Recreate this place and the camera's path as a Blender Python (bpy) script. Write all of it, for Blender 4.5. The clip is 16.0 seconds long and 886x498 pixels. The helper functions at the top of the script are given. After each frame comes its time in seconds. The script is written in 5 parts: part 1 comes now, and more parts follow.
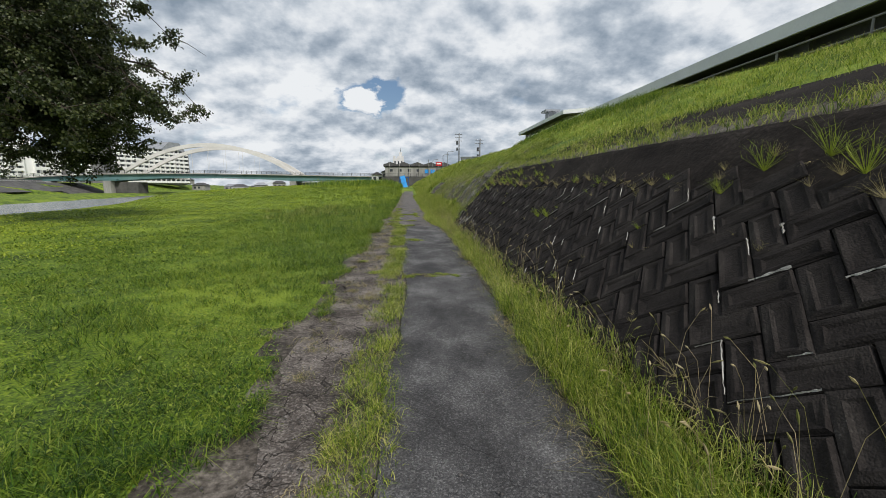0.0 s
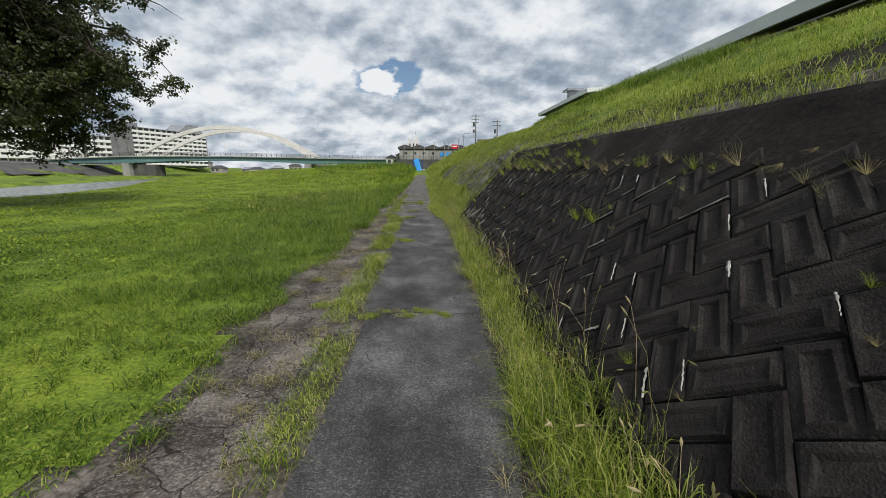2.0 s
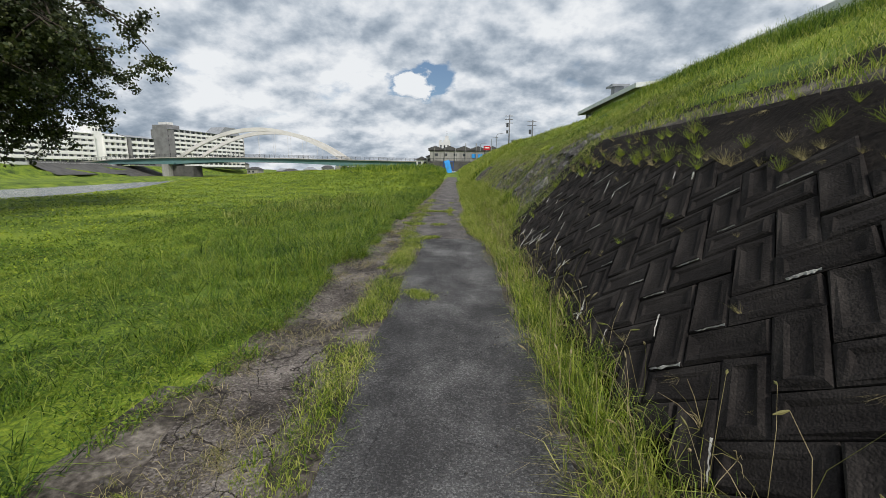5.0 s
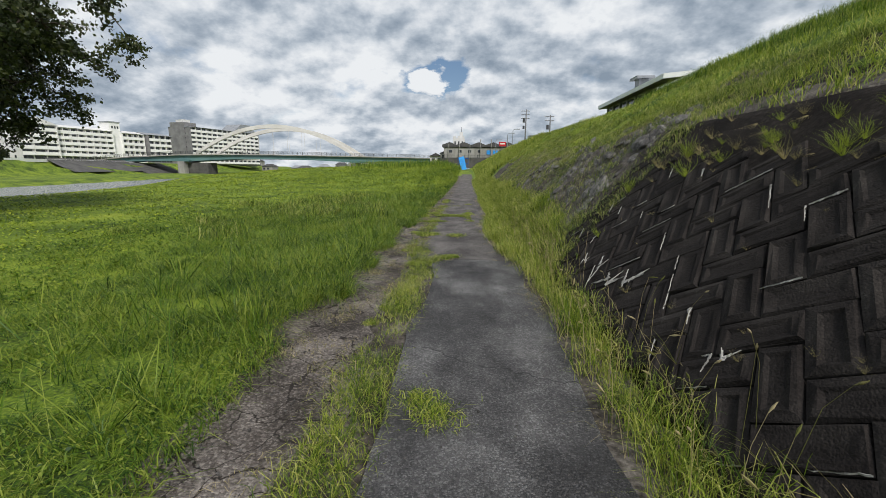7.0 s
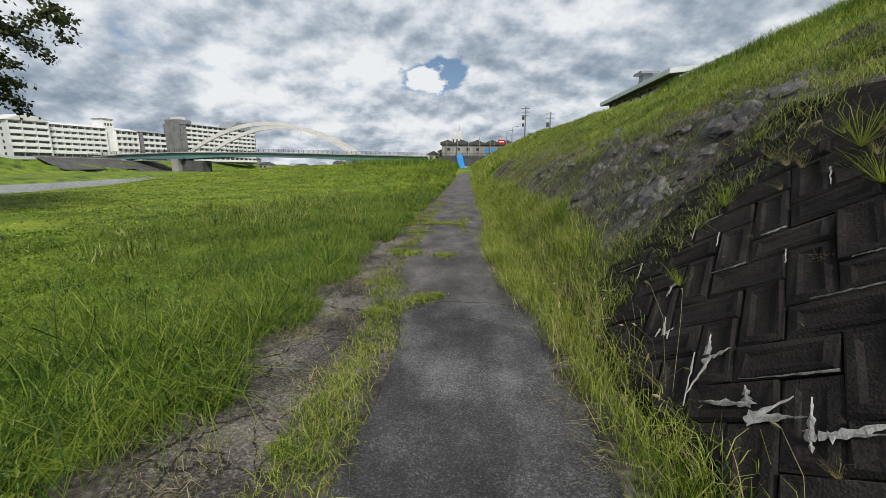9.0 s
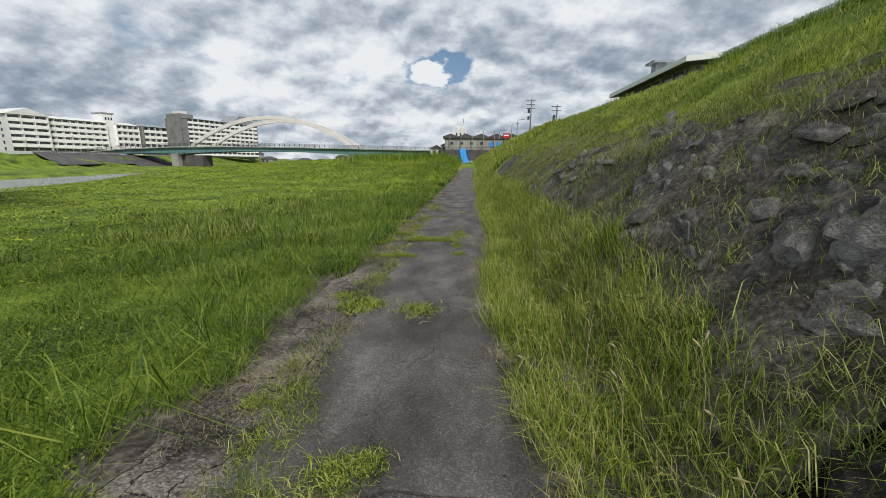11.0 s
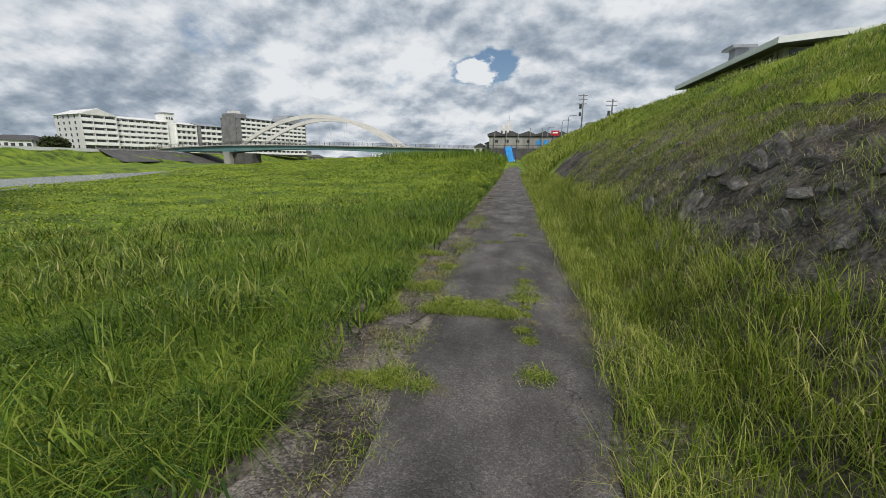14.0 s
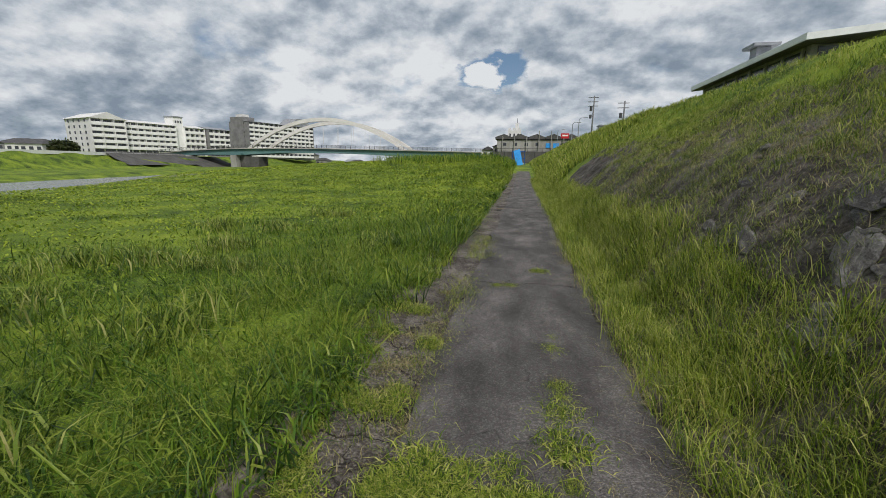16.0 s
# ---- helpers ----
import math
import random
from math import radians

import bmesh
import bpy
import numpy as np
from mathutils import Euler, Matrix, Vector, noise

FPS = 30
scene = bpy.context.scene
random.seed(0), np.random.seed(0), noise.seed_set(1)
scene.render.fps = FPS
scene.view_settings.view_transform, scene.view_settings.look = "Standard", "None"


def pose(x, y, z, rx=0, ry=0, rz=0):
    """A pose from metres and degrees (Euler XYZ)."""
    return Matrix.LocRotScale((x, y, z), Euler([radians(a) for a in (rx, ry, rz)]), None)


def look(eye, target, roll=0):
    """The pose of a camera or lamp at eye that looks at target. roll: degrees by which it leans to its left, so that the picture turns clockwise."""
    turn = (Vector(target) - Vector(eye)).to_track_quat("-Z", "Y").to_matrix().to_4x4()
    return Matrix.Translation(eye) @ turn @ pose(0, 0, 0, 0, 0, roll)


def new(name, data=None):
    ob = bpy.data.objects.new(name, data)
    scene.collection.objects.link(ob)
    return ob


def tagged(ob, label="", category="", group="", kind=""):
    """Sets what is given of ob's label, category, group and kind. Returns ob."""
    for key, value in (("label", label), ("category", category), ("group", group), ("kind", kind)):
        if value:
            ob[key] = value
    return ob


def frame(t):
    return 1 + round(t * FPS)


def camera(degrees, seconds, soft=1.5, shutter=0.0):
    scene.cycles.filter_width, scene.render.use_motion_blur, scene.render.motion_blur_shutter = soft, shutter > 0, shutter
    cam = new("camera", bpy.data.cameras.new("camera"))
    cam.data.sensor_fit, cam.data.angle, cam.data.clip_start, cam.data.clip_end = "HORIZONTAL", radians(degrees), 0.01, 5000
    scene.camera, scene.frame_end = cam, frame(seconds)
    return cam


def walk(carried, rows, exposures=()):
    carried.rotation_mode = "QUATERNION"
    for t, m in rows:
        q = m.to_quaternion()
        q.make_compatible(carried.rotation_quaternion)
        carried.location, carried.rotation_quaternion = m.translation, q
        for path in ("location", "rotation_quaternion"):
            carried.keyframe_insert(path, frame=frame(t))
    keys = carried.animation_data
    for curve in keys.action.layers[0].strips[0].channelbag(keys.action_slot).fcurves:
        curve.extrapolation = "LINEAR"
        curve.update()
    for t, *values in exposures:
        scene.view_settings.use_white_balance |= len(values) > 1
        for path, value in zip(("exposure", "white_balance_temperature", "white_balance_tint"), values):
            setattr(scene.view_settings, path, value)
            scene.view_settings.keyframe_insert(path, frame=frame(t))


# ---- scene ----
cam = camera(95.4, 16.0, soft=0.8)
PATH = [
    (0, (-0.592, 0.643, 1.525), (-0.415, 2.612, 1.221), 0.1),
    (0.5, (-0.478, 1.308, 1.488), (-0.35, 3.276, 1.156), 0.2),
    (1, (-0.322, 1.918, 1.507), (-0.231, 3.883, 1.149), 0.2),
    (1.5, (-0.113, 2.58, 1.536), (-0.024, 4.543, 1.162), 0.3),
    (2, (0.013, 3.269, 1.558), (0.11, 5.23, 1.175), 0.3),
    (2.5, (0.091, 3.963, 1.578), (0.198, 5.923, 1.194), 0.3),
    (3, (0.099, 4.619, 1.591), (0.201, 6.58, 1.209), 0.3),
    (3.5, (0.066, 5.309, 1.594), (0.143, 7.271, 1.217), 0.4),
    (4, (0.055, 6.051, 1.52), (0.078, 8.016, 1.149), 0.5),
    (6.5, (-0.118, 9.341, 1.473), (-0.212, 11.302, 1.09), 0.5),
    (7, (-0.158, 9.911, 1.488), (-0.272, 11.869, 1.1), 0.5),
    (7.5, (-0.091, 10.481, 1.496), (-0.217, 12.438, 1.106), 0.5),
    (8, (-0.114, 11.046, 1.506), (-0.24, 13.003, 1.114), 0.6),
    (8.5, (-0.053, 11.612, 1.496), (-0.175, 13.569, 1.103), 0.5),
    (9, (-0.056, 12.204, 1.486), (-0.163, 14.162, 1.09), 0.6),
    (11.5, (0.131, 15.62, 1.568), (-0.014, 17.568, 1.14), 0.5),
    (12, (0.064, 16.305, 1.556), (-0.128, 18.248, 1.125), 0.6),
    (12.5, (0.02, 16.973, 1.569), (-0.218, 18.911, 1.14), 0.6),
    (13, (-0.114, 17.689, 1.525), (-0.393, 19.623, 1.097), 0.7),
    (13.5, (-0.159, 18.365, 1.51), (-0.467, 20.294, 1.081), 0.7),
    (14, (-0.293, 19.056, 1.492), (-0.62, 20.982, 1.062), 0.8),
    (14.5, (-0.347, 19.667, 1.485), (-0.688, 21.59, 1.053), 0.8),
    (15, (-0.406, 20.251, 1.488), (-0.756, 22.173, 1.061), 0.8),
    (15.5, (-0.387, 20.783, 1.534), (-0.744, 22.706, 1.114), 0.8),
    (16, (-0.435, 21.279, 1.586), (-0.799, 23.201, 1.17), 0.8),
]
walk(cam, [(t, look(e, a, r)) for t, e, a, r in PATH], [(0, 0.0), (12.5, -0.03), (16, -0.2)])

# ---- world, sun ----
world = bpy.data.worlds.new("sky")
scene.world = world
world.use_nodes = True
wn, wl = world.node_tree.nodes, world.node_tree.links
wn.clear()


def wnode(kind, **values):
    n = wn.new(kind)
    for k, v in values.items():
        n.inputs[k].default_value = v
    return n


SUN_AZ, SUN_EL = radians(150), radians(48)      # clockwise from +y, above the horizon
coord = wn.new("ShaderNodeTexCoord")
split = wn.new("ShaderNodeSeparateXYZ")
wl.new(coord.outputs["Generated"], split.inputs[0])


def wmath(op, a, b=None, c=None):
    n = wn.new("ShaderNodeMath")
    n.operation = op
    for i, v in enumerate((a, b, c)):
        if v is None:
            continue
        if isinstance(v, (int, float)):
            n.inputs[i].default_value = v
        else:
            wl.new(v, n.inputs[i])
    return n.outputs[0]


flat = wn.new("ShaderNodeCombineXYZ")
wl.new(split.outputs[0], flat.inputs[0])
wl.new(split.outputs[1], flat.inputs[1])
wl.new(wmath("MULTIPLY", split.outputs[2], 1.9), flat.inputs[2])


def wramp(fac, stops):
    r = wn.new("ShaderNodeValToRGB")
    while len(r.color_ramp.elements) < len(stops):
        r.color_ramp.elements.new(0.5)
    for e, (p, c) in zip(r.color_ramp.elements, stops):
        e.position, e.color = p, (*c, 1)
    wl.new(fac, r.inputs[0])
    return r.outputs[0]


def wmix(fac, a, b):
    n = wn.new("ShaderNodeMix")
    n.data_type = "RGBA"
    wl.new(fac, n.inputs[0])
    wl.new(a, n.inputs[6])
    wl.new(b, n.inputs[7])
    return n.outputs[2]


sky = wn.new("ShaderNodeTexSky")
sky.sky_type, sky.sun_disc = "NISHITA", False
sky.sun_elevation, sky.sun_rotation = SUN_EL, SUN_AZ
dim = wn.new("ShaderNodeMix")
dim.data_type, dim.blend_type = "RGBA", "MULTIPLY"
dim.inputs[0].default_value = 1
dim.inputs[7].default_value = (0.075, 0.08, 0.085, 1)
wl.new(sky.outputs[0], dim.inputs[6])
# a blue gap ahead with a small white cloud in it, and smaller gaps around
wob_noise = wnode("ShaderNodeTexNoise", Scale=14.0, Detail=6.0, Roughness=0.6)
wl.new(flat.outputs[0], wob_noise.inputs["Vector"])
wob = wn.new("ShaderNodeVectorMath")
wob.operation = "MULTIPLY_ADD"
wob.inputs[1].default_value = (0.10, 0.0, 0.16)
wl.new(wob_noise.outputs["Color"], wob.inputs[0])
wl.new(flat.outputs[0], wob.inputs[2])


def around(x, z):
    """How far a direction ahead lies from the one with these x and z parts."""
    n = wn.new("ShaderNodeVectorMath")
    n.operation = "DISTANCE"
    n.inputs[1].default_value = (x + 0.05, 0.98, z * 1.9 + 0.08)
    wl.new(wob.outputs[0], n.inputs[0])
    return n.outputs["Value"]


def within(d, r, k):
    return wmath("MULTIPLY", wmath("MAXIMUM", wmath("SUBTRACT", r, d), 0.0), k)


puff = within(around(-0.092, 0.200), 0.060, 11.0)
gaps = wmath("ADD", within(around(-0.078, 0.203), 0.096, 6.0), wmath("ADD", within(around(-0.42, 0.235), 0.10, 3.0), within(around(-0.35, 0.235), 0.08, 3.0)))
# heaped clouds, white where they catch light from above, grey below, closing up towards the horizon
lift = wmath("ADD", wmath("MAXIMUM", split.outputs[2], 0.0), 0.45)
layer = wn.new("ShaderNodeCombineXYZ")
wl.new(wmath("DIVIDE", split.outputs[0], lift), layer.inputs[0])
wl.new(wmath("DIVIDE", split.outputs[1], lift), layer.inputs[1])


def cnoise(scale, detail, rough, off, distort=0.0):
    n = wnode("ShaderNodeTexNoise", Scale=scale, Detail=detail, Roughness=rough, Distortion=distort)
    mapping = wnode("ShaderNodeMapping", Location=off)
    wl.new(layer.outputs[0], mapping.inputs["Vector"])
    wl.new(mapping.outputs[0], n.inputs["Vector"])
    return n.outputs["Fac"]


heap = cnoise(4.0, 9, 0.56, (3.1, 1.4, 0.0))
heap_above = cnoise(4.0, 9, 0.56, (3.1, 1.345, 0.0))
broad = cnoise(1.5, 4, 0.5, (5.2, 2.3, 1.7))
cover = wramp(wmath("ADD", wmath("SUBTRACT", cnoise(3.0, 8, 0.58, (8.1, 0.6, 3.0)), wmath("MULTIPLY", gaps, 1.25)), wmath("MULTIPLY", puff, 1.9)), [(0.25, (0, 0, 0)), (0.40, (1, 1, 1))])
lit = wmath("MULTIPLY", wmath("SUBTRACT", heap, heap_above), 0.75)
body = wmath("ADD", wmath("ADD", lit, wmath("MULTIPLY", broad, 0.60)), wmath("MULTIPLY", heap, 0.40))
body = wmath("ADD", wmath("ADD", body, wmath("MULTIPLY", puff, 0.6)), wmath("MULTIPLY", wmath("MINIMUM", wmath("ADD", split.outputs[0], 0.15), 0.12), 0.13))
cloud = wramp(body, [(0.33, (0.24, 0.30, 0.375)), (0.42, (0.37, 0.43, 0.505)), (0.49, (0.52, 0.575, 0.64)), (0.55, (0.67, 0.71, 0.76)), (0.63, (0.82, 0.845, 0.87))])
back = wnode("ShaderNodeBackground", Strength=1.02)
wl.new(wmix(cover, dim.outputs[2], cloud), back.inputs[0])
wl.new(back.outputs[0], wn.new("ShaderNodeOutputWorld").inputs[0])

sun = new("sun", bpy.data.lights.new("sun", "SUN"))
sun.data.energy, sun.data.angle, sun.data.color = 3.4, radians(12), (1.0, 0.96, 0.9)
sun_way = Vector((math.sin(SUN_AZ) * math.cos(SUN_EL), math.cos(SUN_AZ) * math.cos(SUN_EL), math.sin(SUN_EL)))
sun.matrix_world = look(sun_way * 100, (0, 0, 0))


# ---- materials ----
def mat(name, stops, scale=4.0, detail=6.0, rough=0.9, bump=0.2, bump_scale=40.0, metal=0.0, fine=0.25, island=0.0, object_random=0.0,
        translucent=0.0, stretch=(1, 1, 1), spec=0.3, crack=0.0, speck=0.0, speck_size=0.009):
    """Noise-mixed colour in object space with finer grain, bump and, for joined or repeated pieces, a shift for each piece."""
    m = bpy.data.materials.new(name)
    m.use_nodes = True
    n, l = m.node_tree.nodes, m.node_tree.links
    p = n["Principled BSDF"]
    tc = n.new("ShaderNodeTexCoord")
    mp = n.new("ShaderNodeMapping")
    mp.inputs["Scale"].default_value = stretch
    l.new(tc.outputs["Object"], mp.inputs["Vector"])

    def noisy(s, d):
        t = n.new("ShaderNodeTexNoise")
        t.inputs["Scale"].default_value, t.inputs["Detail"].default_value = s, d
        t.inputs["Roughness"].default_value = 0.62
        l.new(mp.outputs[0], t.inputs["Vector"])
        return t.outputs["Fac"]

    def arith(op, a, b):
        t = n.new("ShaderNodeMath")
        t.operation = op
        for i, v in enumerate((a, b)):
            if isinstance(v, (int, float)):
                t.inputs[i].default_value = v
            else:
                l.new(v, t.inputs[i])
        return t.outputs[0]

    grain = noisy(bump_scale, 4)
    fac = arith("ADD", noisy(scale, detail), arith("MULTIPLY", arith("SUBTRACT", grain, 0.5), fine))
    if speck:
        chips = n.new("ShaderNodeTexVoronoi")
        chips.inputs["Scale"].default_value = 1 / speck_size
        l.new(tc.outputs["Object"], chips.inputs["Vector"])
        tone = n.new("ShaderNodeSeparateColor")
        l.new(chips.outputs["Color"], tone.inputs[0])
        chip = arith("MULTIPLY", arith("SUBTRACT", arith("POWER", tone.outputs[0], 2.2), 0.31), speck)
        fac = arith("ADD", fac, chip)
        grain = arith("ADD", grain, arith("MULTIPLY", chips.outputs["Distance"], -0.6))
    if island:
        g = n.new("ShaderNodeNewGeometry")
        fac = arith("ADD", fac, arith("MULTIPLY", arith("SUBTRACT", g.outputs["Random Per Island"], 0.5), island))
    if object_random:
        g = n.new("ShaderNodeObjectInfo")
        fac = arith("ADD", fac, arith("MULTIPLY", arith("SUBTRACT", g.outputs["Random"], 0.5), object_random))
    ramp = n.new("ShaderNodeValToRGB")
    while len(ramp.color_ramp.elements) < len(stops):
        ramp.color_ramp.elements.new(0.5)
    for e, (pos, c) in zip(ramp.color_ramp.elements, stops):
        e.position, e.color = pos, (*c, 1)
    l.new(fac, ramp.inputs[0])
    if crack:
        vo, bent = n.new("ShaderNodeTexVoronoi"), n.new("ShaderNodeVectorMath")
        vo.feature = "DISTANCE_TO_EDGE"
        vo.inputs["Scale"].default_value = crack
        bend = n.new("ShaderNodeTexNoise")
        bend.inputs["Scale"].default_value, bend.inputs["Detail"].default_value = 3.0, 6
        l.new(tc.outputs["Object"], bend.inputs["Vector"])
        bent.operation = "MULTIPLY_ADD"
        bent.inputs[1].default_value = (0.5, 0.5, 0.0)
        l.new(bend.outputs["Color"], bent.inputs[0])
        l.new(tc.outputs["Object"], bent.inputs[2])
        l.new(bent.outputs[0], vo.inputs["Vector"])
        lines = n.new("ShaderNodeMapRange")
        lines.inputs["From Min"].default_value, lines.inputs["From Max"].default_value = 0.0, 0.006 * crack
        lines.inputs["To Min"].default_value, lines.inputs["To Max"].default_value = -0.42 if crack < 1 else -0.95, 0.0
        l.new(vo.outputs["Distance"], lines.inputs["Value"])
        l.new(arith("ADD", fac, arith("MULTIPLY", lines.outputs[0], noisy(0.8, 3))), ramp.inputs[0])
    l.new(ramp.outputs[0], p.inputs["Base Color"])
    p.inputs["Roughness"].default_value, p.inputs["Metallic"].default_value = rough, metal
    p.inputs["Specular IOR Level"].default_value = spec
    if bump:
        b = n.new("ShaderNodeBump")
        b.inputs["Strength"].default_value, b.inputs["Distance"].default_value = bump, 0.02
        l.new(grain, b.inputs["Height"])
        l.new(b.outputs[0], p.inputs["Normal"])
    if translucent:
        tr, mx = n.new("ShaderNodeBsdfTranslucent"), n.new("ShaderNodeMixShader")
        l.new(ramp.outputs[0], tr.inputs["Color"])
        mx.inputs[0].default_value = translucent
        l.new(p.outputs[0], mx.inputs[1])
        l.new(tr.outputs[0], mx.inputs[2])
        l.new(mx.outputs[0], n["Material Output"].inputs[0])
    return m


M_lawn = mat("lawn_soil", [(0.32, (0.026, 0.048, 0.008)), (0.46, (0.095, 0.150, 0.013)), (0.60, (0.180, 0.245, 0.020)), (0.76, (0.27, 0.31, 0.033))], 0.4, 10, 0.95, 1.0, 30, fine=0.85)
M_grass = mat("grass", [(0.16, (0.026, 0.064, 0.010)), (0.38, (0.090, 0.176, 0.016)), (0.60, (0.188, 0.278, 0.026)), (0.88, (0.32, 0.365, 0.065))], 0.5, 8, 0.45, 0, 8,
              fine=0.1, island=0.8, translucent=0.4)
M_turf = mat("short_turf", [(0.22, (0.080, 0.125, 0.012)), (0.42, (0.195, 0.275, 0.024)), (0.60, (0.315, 0.390, 0.034)), (0.86, (0.45, 0.48, 0.06))], 0.3, 8, 0.5, 0, 8,
             fine=0.1, island=0.5, translucent=0.4)
M_verge = mat("verge_grass", [(0.16, (0.055, 0.105, 0.012)), (0.40, (0.185, 0.270, 0.024)), (0.62, (0.345, 0.405, 0.055)), (0.92, (0.56, 0.53, 0.18))], 0.9, 5, 0.45, 0, 8,
              fine=0.1, island=0.8, translucent=0.4)
M_slope = mat("slope_grass", [(0.18, (0.056, 0.096, 0.016)), (0.42, (0.150, 0.220, 0.028)), (0.64, (0.280, 0.335, 0.060)), (0.90, (0.50, 0.47, 0.19))], 0.8, 6, 0.5, 0, 8,
              fine=0.1, island=0.8, translucent=0.35)
M_dry = mat("dry_grass", [(0.25, (0.13, 0.14, 0.035)), (0.5, (0.27, 0.235, 0.10)), (0.75, (0.46, 0.38, 0.22))], 1.2, 3, 0.7, 0, 8, fine=0.1, island=0.7, translucent=0.25)
M_asphalt = mat("asphalt", [(0.26, (0.029, 0.028, 0.029)), (0.43, (0.060, 0.058, 0.059)), (0.57, (0.120, 0.116, 0.116)), (0.78, (0.28, 0.275, 0.27))], 1.5, 10, 0.82, 1.0, 85, fine=0.3, crack=0.3, speck=0.22, stretch=(1.0, 0.7, 1))
M_worn = mat("worn_asphalt", [(0.28, (0.028, 0.023, 0.019)), (0.44, (0.085, 0.071, 0.062)), (0.58, (0.19, 0.165, 0.148)), (0.78, (0.36, 0.32, 0.285))], 1.5, 11, 0.95, 1.0, 60, fine=0.4, crack=3.0, speck=0.22, speck_size=0.013)
M_path = mat("brown_asphalt", [(0.22, (0.045, 0.040, 0.039)), (0.42, (0.092, 0.083, 0.080)), (0.59, (0.155, 0.141, 0.135)), (0.82, (0.31, 0.285, 0.27))], 1.5, 9, 0.88, 1.0, 80, fine=0.3, crack=0.6, speck=0.22, stretch=(1.3, 0.7, 1))
M_block = mat("block_concrete", [(0.28, (0.0125, 0.0105, 0.0100)), (0.50, (0.0280, 0.0240, 0.0222)), (0.66, (0.046, 0.040, 0.036)), (0.76, (0.088, 0.079, 0.072)), (0.90, (0.22, 0.205, 0.19))], 2.2, 12, 0.95, 0.4, 70, fine=0.26,
              object_random=0.12, spec=0.12, speck=0.08, speck_size=0.012)
M_joint = mat("joint_mortar", [(0.40, (0.005, 0.0045, 0.004)), (0.58, (0.014, 0.012, 0.011)), (0.70, (0.10, 0.095, 0.085)), (0.82, (0.4, 0.38, 0.35))], 3.2, 6, 0.95, 0.5, 50, fine=0.3, spec=0.1)
M_mortar = mat("white_mortar", [(0.3, (0.16, 0.15, 0.14)), (0.5, (0.36, 0.35, 0.32)), (0.7, (0.55, 0.53, 0.49))], 9, 6, 0.95, 0.7, 60)
M_band = mat("stained_concrete", [(0.32, (0.013, 0.0105, 0.0095)), (0.55, (0.028, 0.023, 0.020)), (0.8, (0.075, 0.063, 0.055))], 1.1, 9, 0.95, 0.7, 20, fine=0.5, spec=0.1)
M_soil = mat("dark_soil", [(0.30, (0.024, 0.020, 0.016)), (0.46, (0.064, 0.054, 0.045)), (0.60, (0.13, 0.112, 0.096)), (0.78, (0.25, 0.22, 0.19))], 2.4, 10, 0.95, 1.0, 24, fine=0.8)
M_stone = mat("grey_stone", [(0.25, (0.04, 0.037, 0.035)), (0.45, (0.10, 0.092, 0.087)), (0.62, (0.20, 0.186, 0.175)), (0.82, (0.36, 0.34, 0.32))], 4, 9, 0.9, 1.0, 30, fine=0.6, object_random=0.25)
M_bark = mat("bark", [(0.3, (0.02, 0.016, 0.012)), (0.6, (0.06, 0.048, 0.036))], 6, 6, 0.95, 1.0, 20, stretch=(1, 1, 0.2))
M_leaf = mat("leaves", [(0.2, (0.016, 0.024, 0.008)), (0.5, (0.034, 0.048, 0.014)), (0.8, (0.075, 0.085, 0.026))], 0.6, 4, 0.5, 0, 8, fine=0.1, island=0.6, translucent=0.2)
M_white = mat("white_paint", [(0.3, (0.74, 0.73, 0.71)), (0.6, (0.84, 0.83, 0.82))], 0.25, 6, 0.7, 0.1, 10)
M_cream = mat("pale_wall", [(0.3, (0.58, 0.57, 0.56)), (0.6, (0.70, 0.69, 0.68))], 0.25, 6, 0.8, 0.1, 10)
M_grey = mat("grey_wall", [(0.3, (0.15, 0.145, 0.15)), (0.6, (0.24, 0.235, 0.24))], 0.3, 6, 0.85, 0.1, 10)
M_dark = mat("dark_glass", [(0.3, (0.02, 0.024, 0.03)), (0.6, (0.06, 0.065, 0.075))], 0.4, 3, 0.15, 0, 10, spec=0.5)
M_roof = mat("grey_roof", [(0.3, (0.20, 0.21, 0.23)), (0.6, (0.30, 0.31, 0.33))], 0.5, 5, 0.5, 0.1, 20)
# dark tiles; also the painted shade on the undersides of shed and hall eaves
M_tile_shade = mat("dark_roof_tile_and_shade", [(0.3, (0.035, 0.035, 0.04)), (0.6, (0.09, 0.085, 0.085))], 0.8, 5, 0.6, 0.2, 10)
M_steel = mat("bridge_paint", [(0.3, (0.07, 0.15, 0.155)), (0.6, (0.12, 0.215, 0.215))], 0.15, 7, 0.6, 0.1, 12, stretch=(1, 1, 0.3))
M_conc = mat("pale_concrete", [(0.3, (0.20, 0.19, 0.18)), (0.6, (0.36, 0.35, 0.33))], 0.4, 7, 0.9, 0.2, 12, stretch=(1, 1, 0.3))
# darker copy of the pale concrete, with shade put into the colour
M_darkconc = mat("shaded_concrete", [(0.3, (0.05, 0.05, 0.048)), (0.6, (0.11, 0.105, 0.10))], 0.4, 7, 0.9, 0.2, 12)
M_rail = mat("dark_rail", [(0.3, (0.05, 0.052, 0.055)), (0.6, (0.10, 0.10, 0.105))], 1, 3, 0.5, 0, 10, metal=0.4)
M_galv = mat("galvanised_steel", [(0.3, (0.20, 0.21, 0.23)), (0.6, (0.30, 0.315, 0.34))], 0.6, 5, 0.5, 0.05, 15, metal=0.2)
